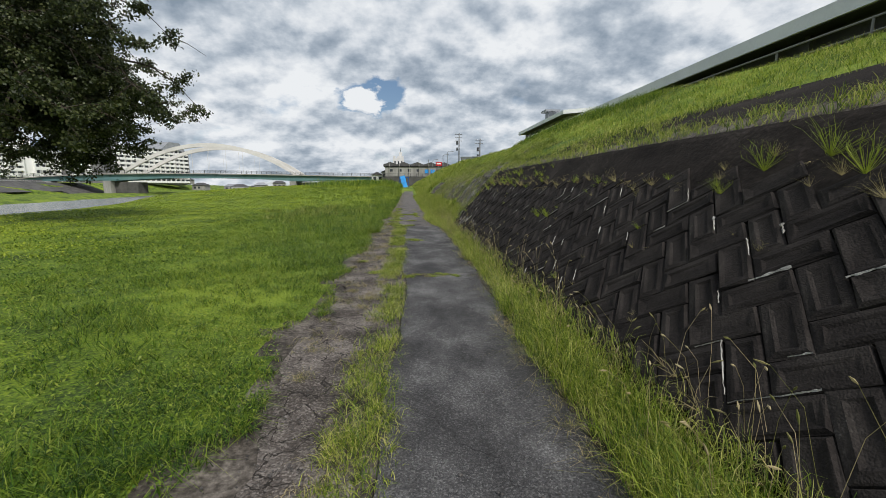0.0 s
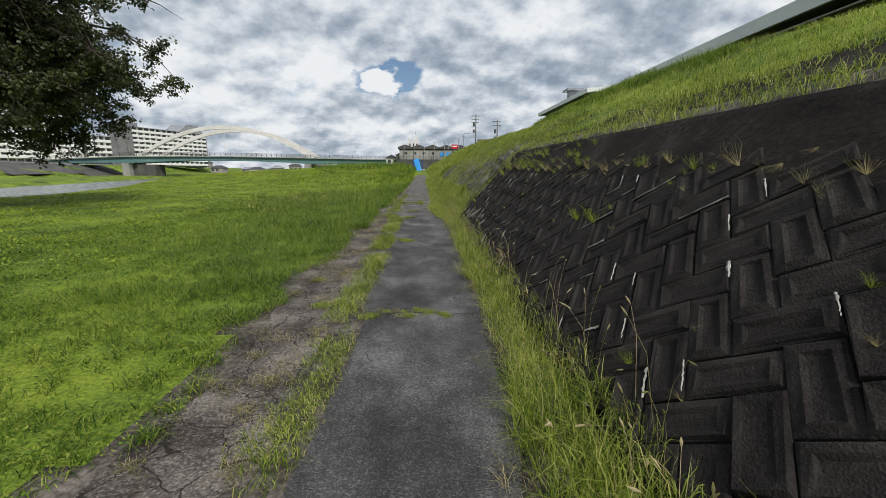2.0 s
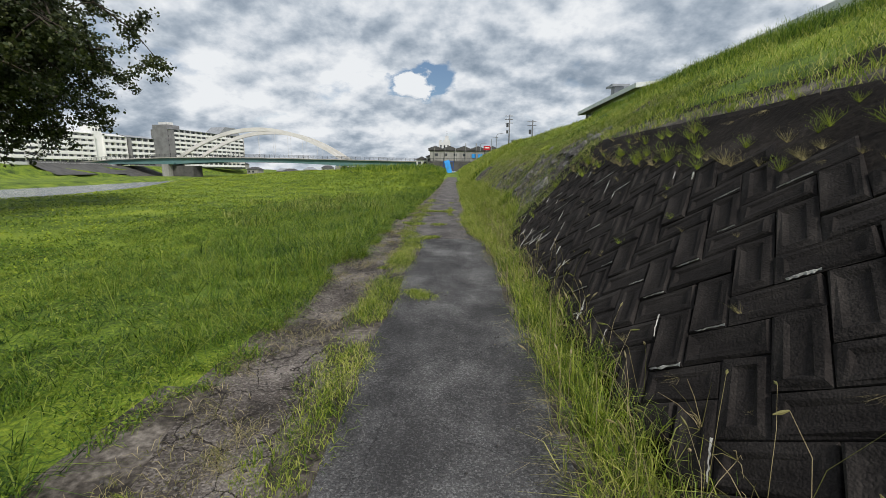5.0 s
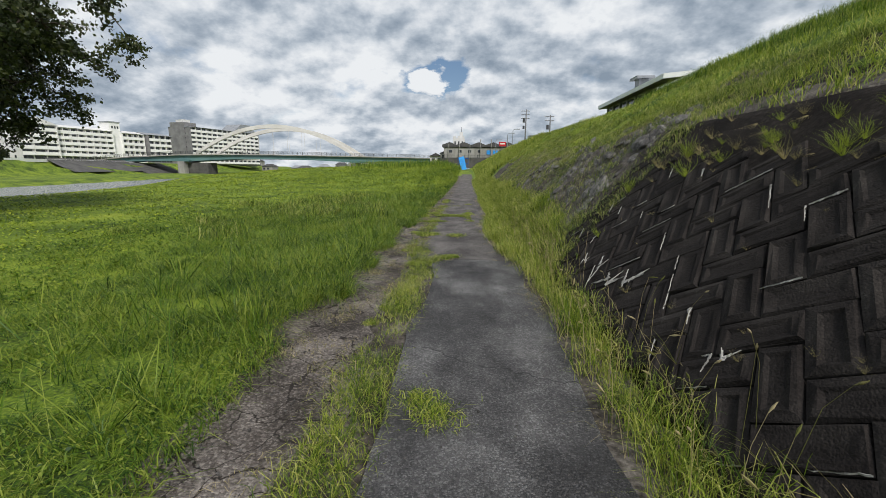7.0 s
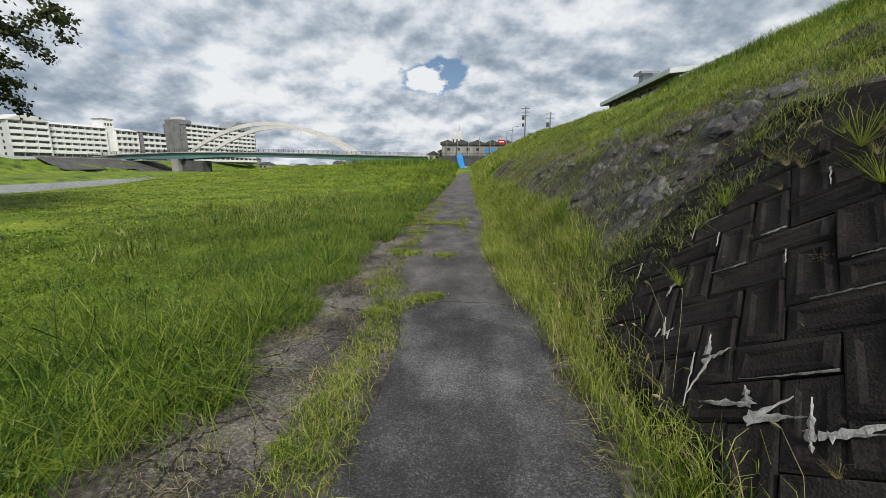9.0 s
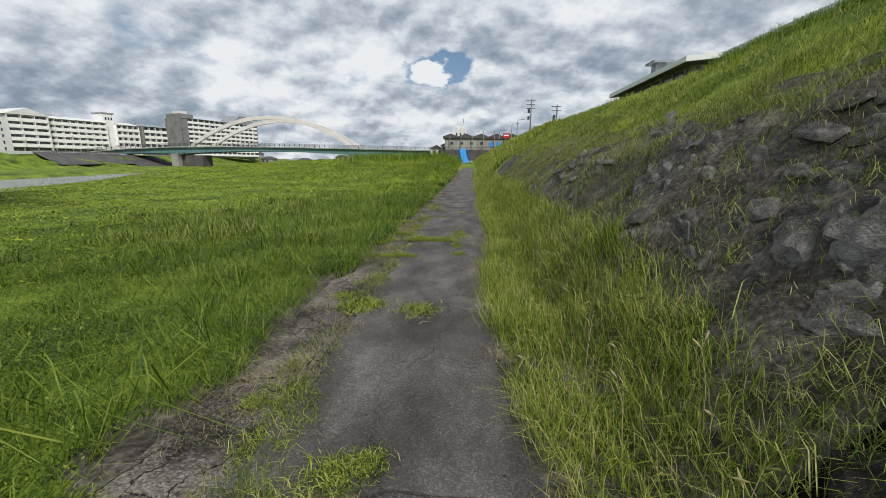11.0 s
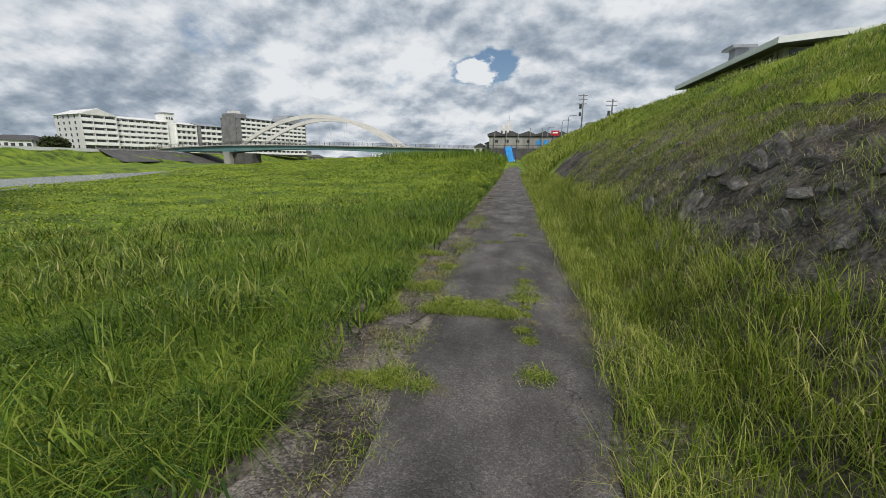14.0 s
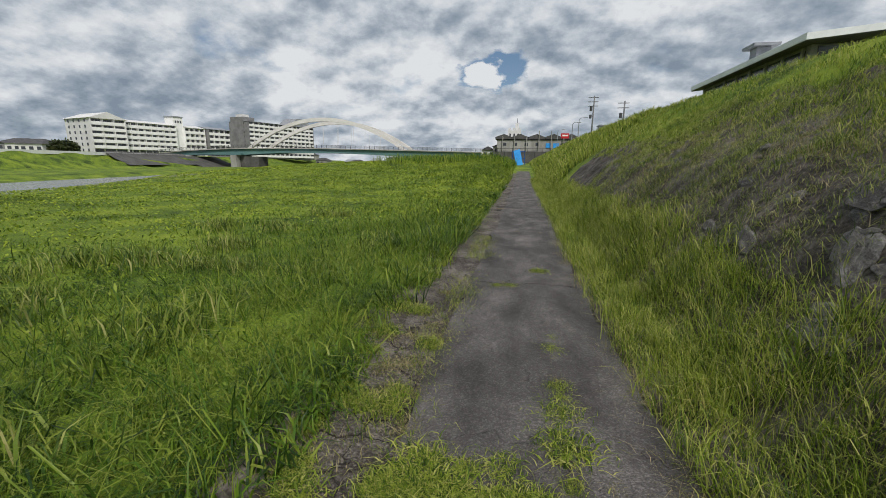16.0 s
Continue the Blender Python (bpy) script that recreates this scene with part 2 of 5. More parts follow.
M_fascia = mat("grey_metal_fascia", [(0.3, (0.62, 0.63, 0.65)), (0.6, (0.74, 0.75, 0.77))], 0.6, 5, 0.5, 0.05, 15)
M_arch = mat("arch_paint", [(0.3, (0.56, 0.54, 0.50)), (0.6, (0.68, 0.66, 0.62))], 0.2, 6, 0.6, 0.05, 10)
M_pole = mat("pole_concrete", [(0.3, (0.10, 0.105, 0.11)), (0.6, (0.18, 0.18, 0.185))], 0.8, 5, 0.8, 0.1, 15)
M_blue = mat("blue_plastic", [(0.3, (0.02, 0.22, 0.62)), (0.6, (0.05, 0.34, 0.80))], 1.5, 4, 0.4, 0.05, 15)
M_bluedark = mat("blue_steel", [(0.3, (0.01, 0.05, 0.20)), (0.6, (0.02, 0.09, 0.30))], 1.5, 4, 0.5, 0.05, 15)
M_red = mat("red_sign", [(0.3, (0.42, 0.012, 0.02)), (0.6, (0.52, 0.02, 0.03))], 1.5, 4, 0.4, 0, 15)
M_hill = mat("far_forest_haze", [(0.35, (0.04, 0.085, 0.16)), (0.65, (0.06, 0.115, 0.20))], 0.004, 6, 1.0, 0, 1)

M_water = bpy.data.materials.new("river_water")
M_water.use_nodes = True
_n, _l = M_water.node_tree.nodes, M_water.node_tree.links
_p = _n["Principled BSDF"]
_p.inputs["Base Color"].default_value = (0.16, 0.16, 0.145, 1)
_p.inputs["Roughness"].default_value = 0.22
_t, _b = _n.new("ShaderNodeTexNoise"), _n.new("ShaderNodeBump")
_t.inputs["Scale"].default_value, _t.inputs["Detail"].default_value = 1.6, 6
_b.inputs["Strength"].default_value, _b.inputs["Distance"].default_value = 0.5, 0.2
_c = _n.new("ShaderNodeTexCoord")
_l.new(_c.outputs["Object"], _t.inputs["Vector"])
_l.new(_t.outputs["Fac"], _b.inputs["Height"])
_l.new(_b.outputs[0], _p.inputs["Normal"])


# ---- mesh tools ----
def mesh_of(name, verts, faces, material, smooth=False):
    me = bpy.data.meshes.new(name)
    me.from_pydata([tuple(v) for v in verts], [], faces)
    me.materials.append(material)
    if smooth:
        me.polygons.foreach_set("use_smooth", [True] * len(me.polygons))
    me.update()
    return me


def hang(ob, parent, label=""):
    if parent:
        ob.parent = parent
    if label:
        ob["label"] = label
    return ob


class Shape:
    """Collects boxes, prisms and tubes into one mesh."""

    def __init__(self):
        self.v, self.f = [], []

    def add(self, verts, faces):
        k = len(self.v)
        self.v += [Vector(v) for v in verts]
        self.f += [tuple(i + k for i in f) for f in faces]
        return self

    def box(self, x0, x1, y0, y1, z0, z1, m=None):
        v = [Vector((x, y, z)) for z in (z0, z1) for y in (y0, y1) for x in (x0, x1)]
        if m:
            v = [m @ p for p in v]
        return self.add(v, [(0, 2, 3, 1), (4, 5, 7, 6), (0, 1, 5, 4), (2, 6, 7, 3), (0, 4, 6, 2), (1, 3, 7, 5)])

    def prism(self, outline, y0, y1):
        """An outline in x and z, pushed along y."""
        k = len(outline)
        v = [(x, y0, z) for x, z in outline] + [(x, y1, z) for x, z in outline]
        f = [tuple(range(k))[::-1], tuple(range(k, 2 * k))] + [(i, (i + 1) % k, (i + 1) % k + k, i + k) for i in range(k)]
        return self.add(v, [tuple(reversed(q)) for q in f])

    def tube(self, points, radii, sides=8):
        rings = []
        for i, p in enumerate(points):
            p = Vector(p)
            d = (Vector(points[min(i + 1, len(points) - 1)]) - Vector(points[max(i - 1, 0)])).normalized()
            a = d.cross(Vector((0, 0, 1)) if abs(d.z) < 0.9 else Vector((1, 0, 0))).normalized()
            b = d.cross(a)
            rings.append([p + radii[i] * (math.cos(2 * math.pi * j / sides) * a + math.sin(2 * math.pi * j / sides) * b) for j in range(sides)])
        v = [q for r in rings for q in r]
        f = [(i * sides + j, i * sides + (j + 1) % sides, (i + 1) * sides + (j + 1) % sides, (i + 1) * sides + j)
             for i in range(len(points) - 1) for j in range(sides)]
        f += [tuple(range(sides))[::-1], tuple(range(len(v) - sides, len(v)))]
        return self.add(v, f)

    def sweep(self, rings):
        """Closed rings of points, joined one to the next."""
        k = len(rings[0])
        v = [p for r in rings for p in r]
        f = [(i * k + j, i * k + (j + 1) % k, (i + 1) * k + (j + 1) % k, (i + 1) * k + j) for i in range(len(rings) - 1) for j in range(k)]
        return self.add(v, f + [tuple(range(k))[::-1], tuple(range(len(v) - k, len(v)))])

    def ob(self, name, material, parent=None, label="", smooth=False):
        return hang(new(name, mesh_of(name, self.v, self.f, material, smooth)), parent, label)


def thing(name, m, label, category, group=""):
    e = new(name)
    e.matrix_world = m
    return tagged(e, label, category, group)


def rough_noise(x, y, size, seed):
    """Smooth random heights from 0 to 1 over the plan."""
    rng = np.random.default_rng(seed)
    grid = rng.random((64, 64))
    u, v = np.asarray(x) / size + 1000.0, np.asarray(y) / size + 1000.0
    i, j = np.floor(u).astype(int), np.floor(v).astype(int)
    a, b = u - i, v - j
    a, b = a * a * (3 - 2 * a), b * b * (3 - 2 * b)
    g = lambda p, q: grid[p % 64, q % 64]
    return (g(i, j) * (1 - a) + g(i + 1, j) * a) * (1 - b) + (g(i, j + 1) * (1 - a) + g(i + 1, j + 1) * a) * b


def step(x, a, b):
    t = np.clip((x - a) / (b - a), 0, 1)
    return t * t * (3 - 2 * t)


# ---- ground ----
FOOT, LEAN = 0.99, 0.89                # foot of the bank wall; metres back for each metre up
WALL_END, WALL_TOP = 16.3, 2.09
WATER = -1.9


def crest_x(y):
    return np.interp(y, [-50, 8, 18, 28, 40, 60, 90, 200, 3000], [8.2, 8.0, 7.2, 6.7, 5.9, 5.2, 5.0, 6.0, 6.0])


def crest_z(y):
    return np.interp(y, [-50, 6, 9, 12, 17, 20, 24, 28, 40], [4.25, 4.25, 4.32, 4.44, 4.6, 4.58, 4.4, 4.2, 4.2])


def path_right(y):
    """The ragged right side of the asphalt, which swings with the years of grass growing over it."""
    return np.interp(y, [-6, 4, 5.6, 6.5, 9, 11, 14, 16, 17.2, 19, 21, 22.5, 26, 40], [0.42, 0.44, 0.52, 0.6, 0.62, 0.65, 0.66, 0.63, 0.38, 0.25, 0.24, 0.42, 0.38, 0.42])


def path_left(y):
    return np.interp(y, [-6, 3, 5, 6.2, 16.45, 16.5], [-0.77, -0.77, -0.71, -0.65, -0.65, -1.02])


def near_bank(y):
    return -34 - 0.27 * (np.clip(y, -400, 900) - 30)


def ground_z(x, y):
    x, y = np.asarray(x, float), np.asarray(y, float)
    rise = 1.5 * step(y, 48, 96)
    base = rise * step(x, -60, -10) + (1.9 * step(y, 36, 74) - rise) * step(x, -46, -20) * step(-x, 1.5, 3.4)
    left = 0.10 * (rough_noise(x, y, 2.5, 1) - 0.5) + 0.25 * (rough_noise(x, y, 11, 2) - 0.5)
    z = base + left * step(-x, 1.9, 5)
    nb = near_bank(y)
    z = z - 0.25 * step(-x, 9, -nb - 10)
    z = z + (-2.6 - z) * step(-x, -nb - 10, -nb + 2)
    z = z + 1.4 * step(-x, -nb + 24, -nb + 31)
    z = z + 4.5 * step(-x, -nb + 60, -nb + 68) * step(x, -4000, -3000)
    # the bank: a steep foot, then an easier slope up to the crest
    cx = crest_x(y)
    bx = FOOT + LEAN * (WALL_TOP - 0.55 * step(y, 17, 24))
    z1 = np.minimum((x - FOOT) / LEAN, (bx - FOOT) / LEAN)
    z2 = (bx - FOOT) / LEAN + (crest_z(y) - (bx - FOOT) / LEAN) * np.clip((x - bx) / (cx - bx), 0, 1)
    bank = np.where(x < bx, z1, z2)
    rocky = 0.16 * (rough_noise(x, y, 0.55, 3) - 0.5) + 0.10 * (rough_noise(x, y, 0.23, 4) - 0.5)
    bank = bank + rocky * step(y, WALL_END - 0.3, WALL_END + 0.8) * step(x, 1.0, 1.6) * step(-x, -cx, -cx + 1.5)
    bank = bank + 0.14 * (rough_noise(x, y, 1.3, 5) - 0.5) * step(x, bx + 0.3, bx + 1) * step(-x, -cx, -cx + 1.0)
    return np.where(x > FOOT, np.maximum(bank, 0.0) + rise * step(-x, -cx, -FOOT), z + 0.03 * step(x, 0.5, 1.0))


def far_steps(near, first, far):
    out, d = [], first
    v = near
    while abs(v) < far:
        v += d
        d *= 1.28
        out.append(v)
    return out


gx = np.array(sorted(list(np.arange(-9, 9.01, 0.2)) + [-x for x in far_steps(9, 0.5, 60)] + list(np.arange(-200, -62, 4)) + [-x for x in far_steps(205, 12, 4000)] + far_steps(9, 0.6, 4000)))
gy = np.array(sorted(list(np.arange(-8, 46.01, 0.25)) + far_steps(46, 0.5, 4200) + [-y for y in far_steps(8, 1.0, 3000)]))
XX, YY = np.meshgrid(gx, gy)
ZZ = ground_z(XX, YY)
under = ((XX > 1.02) & (XX < 2.9) & (YY < WALL_END)) * 0.16       # the wall stands in front of the earth
ZZ = ZZ - under - 0.03 * ((XX > -1.65) & (XX < 0.5) & (YY < 70))
W_, H_ = len(gx), len(gy)
verts = np.stack([XX, YY, ZZ], -1).reshape(-1, 3)
idx = np.arange(W_ * H_).reshape(H_, W_)
faces = np.stack([idx[:-1, :-1], idx[:-1, 1:], idx[1:, 1:], idx[1:, :-1]], -1).reshape(-1, 4)
me = mesh_of("ground", verts, faces.tolist(), M_lawn, True)
me.materials.append(M_soil)
cxm = XX[:-1, :-1].ravel()
cym = YY[:-1, :-1].ravel()
soil = ((cxm > -1.95 - 0.42 * (rough_noise(cym, cym * 0, 0.8, 61) - 0.35)) & (cxm < 1.0) & (cym < 60)) | ((cxm > 0.9) & (cxm < 3.4) & (cym < 42)) | ((cxm >= 3.4) & (cxm < 4.6) & (rough_noise(cxm, cym, 2.2, 9) > 0.62) & (cym < 34))
bare = (cxm > 3.5) & (cxm < 4.5 + 0.5 * rough_noise(cxm, cym, 1.2, 19)) & (cym < 7.8 + rough_noise(cxm, cym, 0.7, 20))
me.materials.append(M_band)
me.polygons.foreach_set("material_index", np.where(bare | (soil & (cxm > 3.3) & (cym < WALL_END)), 2, soil.astype(np.int32)).astype(np.int32))
tagged(new("ground", me), "grassy riverside ground with bare dark soil under the bank", "ground", kind="structure")

# river
ys = np.linspace(-350, 900, 60)
v = [(near_bank(y) + 3, y, WATER) for y in ys] + [(near_bank(y) - 50, y, WATER) for y in ys]
tagged(new("water", mesh_of("water", v, [(i, i + 1, i + 61, i + 60) for i in range(59)], M_water)), "shallow grey river between grassy banks", "river", kind="structure")


# ---- path ----
def strip(name, x0, x1, y0, y1, z, material, seed, ragged, label, cell=0.12):
    """A laid strip with ragged long edges and a real thickness."""
    ny, nx = int((y1 - y0) / cell) + 1, 15 if x1 is None else 7
    ys = np.linspace(y0, y1, ny)
    a = (path_left(ys) if x0 is None else x0) + ragged * (rough_noise(ys, ys * 0, 0.9, seed) - 0.5) * 2 + 0.4 * ragged * (rough_noise(ys, ys * 0, 0.2, seed + 1) - 0.5)
    b = (path_right(ys) + 0.05 if x1 is None else x1) + ragged * (rough_noise(ys, ys * 0, 0.8, seed + 2) - 0.5) * 2 + 0.4 * ragged * (rough_noise(ys, ys * 0, 0.18, seed + 3) - 0.5)
    t = np.linspace(0, 1, nx)
    X = a[:, None] + (b - a)[:, None] * t[None]
    Y = np.repeat(ys[:, None], nx, 1)
    wave = 0.09 * (rough_noise(X, Y * 0 + seed, 0.22, seed + 6) - 0.5) + 0.10 * (rough_noise(X, Y * 0, 0.6, seed + 7) - 0.5)
    Y = Y + wave * (step(Y, y0 + 0.4, y0) + step(Y, y1 - 0.4, y1))
    Z = ground_z(np.clip(X, -1.6, 0.45), Y) + z + 0.012 * (rough_noise(X, Y, 0.6, seed + 4) - 0.5) + 0.02 * (rough_noise(X, Y, 2.2, seed + 5) - 0.5)
    top = np.stack([X, Y, Z], -1).reshape(-1, 3)
    k = nx * ny
    low = top - [0, 0, 0.07]
    g = np.arange(k).reshape(ny, nx)
    f = np.stack([g[:-1, :-1], g[:-1, 1:], g[1:, 1:], g[1:, :-1]], -1).reshape(-1, 4).tolist()
    rim = list(g[0]) + list(g[1:, -1]) + list(g[-1, ::-1][1:]) + list(g[::-1, 0][1:-1])
    f += [(int(p), int(p) + k, int(q) + k, int(q)) for p, q in zip(rim, rim[1:] + rim[:1])]
    return tagged(new(name, mesh_of(name, np.concatenate([top, low]), f, material)), label, "path", kind="structure")


JOINTS = [-6.0, 7.52, 16.5, 26.6, 36.0, 52.0, 72.0]
pavement = tagged(new("pavement"), "old cracked asphalt footpath in slabs with weeds in the joints", "path", kind="structure")
for i, (a, b) in enumerate(zip(JOINTS, JOINTS[1:])):
    s = strip("slab", None, None, a + 0.012, b - 0.012, 0.010, M_asphalt if b < 17 else M_path, 40, 0.06, "")
    for key in ("label", "category", "kind"):
        if key in s:
            del s[key]
    s.parent = pavement
strip("pavement_edge", -1.62, -1.0, -6, 26.0, -0.014, M_worn, 200, 0.2, "worn gravelly old asphalt edge of the path beside the lawn")
strip("pavement_edge", -1.66, -0.95, 26.0, 70, -0.014, M_worn, 230, 0.18, "worn gravelly old asphalt edge of the path beside the lawn")

# ---- bank wall of diagonal herringbone blocks ----
up_s = Vector((LEAN, 0, 1)).normalized()              # up the face
out_n = Vector((-1, 0, LEAN)).normalized()            # out of the face


def face_point(y, s, d=0.0):
    return Vector((FOOT, 0, 0)) + Vector((0, y, 0)) + up_s * s + out_n * d


bank_wall = tagged(new("wall_bank"), "sloping retaining wall of dark weathered concrete blocks in herringbone", "retaining wall", kind="structure")
S_TOP = 2.24
backing = Shape()
backing.add([face_point(y, q, -0.022) for y in np.linspace(-7, WALL_END, 31) for q in (-0.25, 2.84)], [(2 * i, 2 * i + 1, 2 * i + 3, 2 * i + 2) for i in range(30)])
backing.add([face_point(WALL_END, -0.25, -0.022), face_point(WALL_END, 2.84, -0.022), face_point(WALL_END, 2.84, -0.3), face_point(WALL_END, -0.25, -0.3)], [(0, 1, 2, 3)])
backing.ob("mortar_bed", M_joint, bank_wall, "dark mortar with white lime in the joints")


def block_mesh(name, length, width, seed):
    """A block lying along its own x, with a sunken panel and worn edges; z is out of the face."""
    rng = random.Random(seed)
    a, b = length / 2 - 0.006, width / 2 - 0.006
    pa, pb = a - 0.052, b - 0.047
    j = lambda s: rng.uniform(-s, s)
    rings = [(a, b, -0.03), (a, b, 0.004), (a - 0.016, b - 0.016, 0.017), (pa, pb, 0.017), (pa - 0.024, pb - 0.024, 0.007)]
    v = []
    for k, (p, q, z) in enumerate(rings):
        e = 0.009 if k in (1, 2) else 0.006
        v += [(-p + j(e), -q + j(e), z + j(e)), (p + j(e), -q + j(e), z + j(e)), (p + j(e), q + j(e), z + j(e)), (-p + j(e), q + j(e), z + j(e))]
    f = [(4 * k + i, 4 * k + (i + 1) % 4, 4 * k + 4 + (i + 1) % 4, 4 * k + 4 + i) for k in range(4) for i in range(4)] + [(16, 17, 18, 19)]
    return mesh_of(name, v, f, M_block)


UNIT = 0.23
shapes = [block_mesh("block", 2 * UNIT, UNIT, s) for s in range(6)]
frame_m = Matrix.Identity(4)
for r in range(3):
    frame_m[r][0], frame_m[r][1], frame_m[r][2] = (Vector((0, 1, 0))[r], up_s[r], out_n[r])
rng = random.Random(5)
c45 = math.sqrt(0.5)
placed = []
for i in range(-95, 95):
    for k in range(-31, 31):
        # herringbone cell: one block along u, one along v
        for along in (0, 1):
            if along == 0:
                cu, cv = i + 4 * k + 1.0, i + 0.5
            else:
                cu, cv = i + 4 * k + 0.5, i + 2.0
            cu, cv = cu * UNIT, cv * UNIT
            y, s = (cu - cv) * c45 + 2.0, (cu + cv) * c45 + 0.05
            if not (-3.2 < y < WALL_END - 0.2 and 0.0 < s < S_TOP - 0.12):
                continue
            b = new("block", shapes[rng.randrange(6)])
            b.parent = bank_wall
            turn = Matrix.Rotation(radians(45 if along == 0 else 135), 4, "Z") @ Matrix.Rotation(radians(rng.uniform(-0.5, 0.5)), 4, "X")
            placed.append((y, s, 45 if along == 0 else 135))
            b.matrix_local = Matrix.Translation(face_point(y, s, rng.uniform(-0.006, 0.006))) @ frame_m @ turn

# smooth stained band above the blocks
band = Shape()
band.sweep([[face_point(y, q, d + 0.012 * (float(rough_noise(y, q * 3, 0.5, 91)) - 0.5)) for q, d in ((S_TOP - 0.4, -0.05), (S_TOP - 0.4, -0.012), (2.4, -0.004), (2.6, -0.008), (2.78, -0.002), (2.86, -0.01), (2.86, -0.25))]
            for y in np.linspace(-7, WALL_END - 0.6, 90)])
band.ob("coping_band", M_band, bank_wall, "smooth dark stained concrete band")

# ---- bridge ----
deck_pts = [(-170, 172, 4.4), (-160, 174.5, 5.2), (-142, 175, 6.9), (-121, 176, 7.9), (-100, 180, 8.3), (-84, 184, 8.4), (-50, 190, 8.1), (-12, 197, 7.7), (14, 203, 7.3), (40, 212, 6.6)]
bridge = thing("girder_bridge", Matrix.Identity(4), "long low river bridge with pale green steel girders", "bridge")
dp = np.array(deck_pts)
fine_x = np.linspace(-162, 36, 100)
path_y, path_z = np.interp(fine_x, dp[:, 0], dp[:, 1]), np.interp(fine_x, dp[:, 0], dp[:, 2])
PIERS = [(-118.5, 175.5), (-50.0, 190.0)]
deck, girder, girder2, rail, fascia = Shape(), Shape(), Shape(), Shape(), Shape()
for i in range(99):
    xa, xb, ya, yb, za, zb = fine_x[i], fine_x[i + 1], path_y[i], path_y[i + 1], path_z[i] - 1.25, path_z[i + 1] - 1.25
    dep = lambda x: 1.55 + 0.95 * max(0, 1 - min(abs(x - p[0]) for p in PIERS) / 26) ** 1.5
    deck.add([(xa, ya - 0.3, za), (xb, yb - 0.3, zb), (xb, yb + 11, zb), (xa, ya + 11, za), (xa, ya - 0.3, za - 0.4), (xb, yb - 0.3, zb - 0.4), (xb, yb + 11, zb - 0.4), (xa, ya + 11, za - 0.4)],
             [(0, 1, 2, 3), (0, 4, 5, 1), (4, 7, 6, 5), (3, 2, 6, 7)])
    for h in (0.35, 0.75, 1.15):
        rail.add([(xa, ya - 0.2, za + h), (xb, yb - 0.2, zb + h), (xb, yb - 0.2, zb + h + 0.12), (xa, ya - 0.2, za + h + 0.12),
                  (xa, ya - 0.05, za + h), (xb, yb - 0.05, zb + h), (xb, yb - 0.05, zb + h + 0.12), (xa, ya - 0.05, za + h + 0.12)],
                 [(0, 1, 2, 3), (7, 6, 5, 4), (3, 2, 6, 7), (0, 4, 5, 1)])
    rail.box(xa - 0.06, xa + 0.06, ya - 0.2, ya - 0.05, za, za + 1.25)
for g, off in ((girder, 0.6), (girder2, 9.6)):
    g.sweep([[(x, y + off, z - 1.6), (x, y + off + 0.5, z - 1.6), (x, y + off + 0.5, z - 1.65 - dep(x)), (x, y + off, z - 1.65 - dep(x))] for x, y, z in zip(fine_x, path_y, path_z)])
deck.ob("deck", M_conc, bridge, "grey concrete deck")
girder.ob("girder", M_steel, bridge, "pale green painted steel girder")
girder2.ob("girder", M_steel, bridge)
rail.ob("railing", M_rail, bridge, "dark metal railing")
for n, (px, py) in enumerate(PIERS):
    pz = float(np.interp(px, fine_x, path_z)) - 4.15
    Shape().box(-4.0, -1.2, 0, 10.5, -4 - 0.0, pz).ob("pier", M_conc, bridge, "concrete pier").location = (px + 1, py, 0)
    # inner part of the pier, its shade below the deck painted by the darker copy
    Shape().box(-1.2, 7.5, 2.5, 9.0, -4, pz - 0.5).ob("pier", M_darkconc, bridge, "concrete pier with shade put into its colour").location = (px + 1, py, 0)
    Shape().box(-2.6, 2.0, 0.3, 10.3, pz, pz + 0.7).ob("bearing", M_steel, bridge).location = (px, py, 0)
abut = Shape().prism([(-24, -2.2), (6, -2.2), (-8, 3.0), (-24, 3.0)], -8, 13)
ab = abut.ob("abutment", M_darkconc, bridge, "dark sloping concrete abutment")
ab.location = (-131, 175, 0)

# white arch bridge behind it
arch = thing("arch_bridge", Matrix.Identity(4), "white steel arch bridge with two slender ribs", "bridge")
for y, name in ((201, "arch_rib"), (216, "arch_rib")):
    pts = [(-92 + u, y, 6.0 + 15.4 * (1 - (u / 42) ** 2)) for u in np.linspace(-42, 42, 41)]
    rib = Shape()
    for p, q in zip(pts, pts[1:]):
        rib.add([(a[0], a[1] + dy, a[2] + dz) for a in (p, q) for dy, dz in ((0, 0), (1.3, 0), (1.3, -1.7), (0, -1.7))],
                [(0, 1, 5, 4), (1, 2, 6, 5), (2, 3, 7, 6), (3, 0, 4, 7)])
    rib.ob(name, M_arch, arch)
for k in range(9):
    u = -30 + 60 * k / 8
    x, z = -92 + u, 6.0 + 15.4 * (1 - (u / 42) ** 2)
    Shape().tube([(x, 201.6, z - 0.5), (x, 201.6, 7.5)], [0.05, 0.05], 5).ob("hanger", M_arch, arch)
    Shape().tube([(x, 216.6, z - 0.5), (x, 216.6, 7.5)], [0.05, 0.05], 5).ob("hanger", M_arch, arch)
Shape().box(-136, -50, 202, 216, 6.6, 7.4).ob("deck", M_conc, arch)


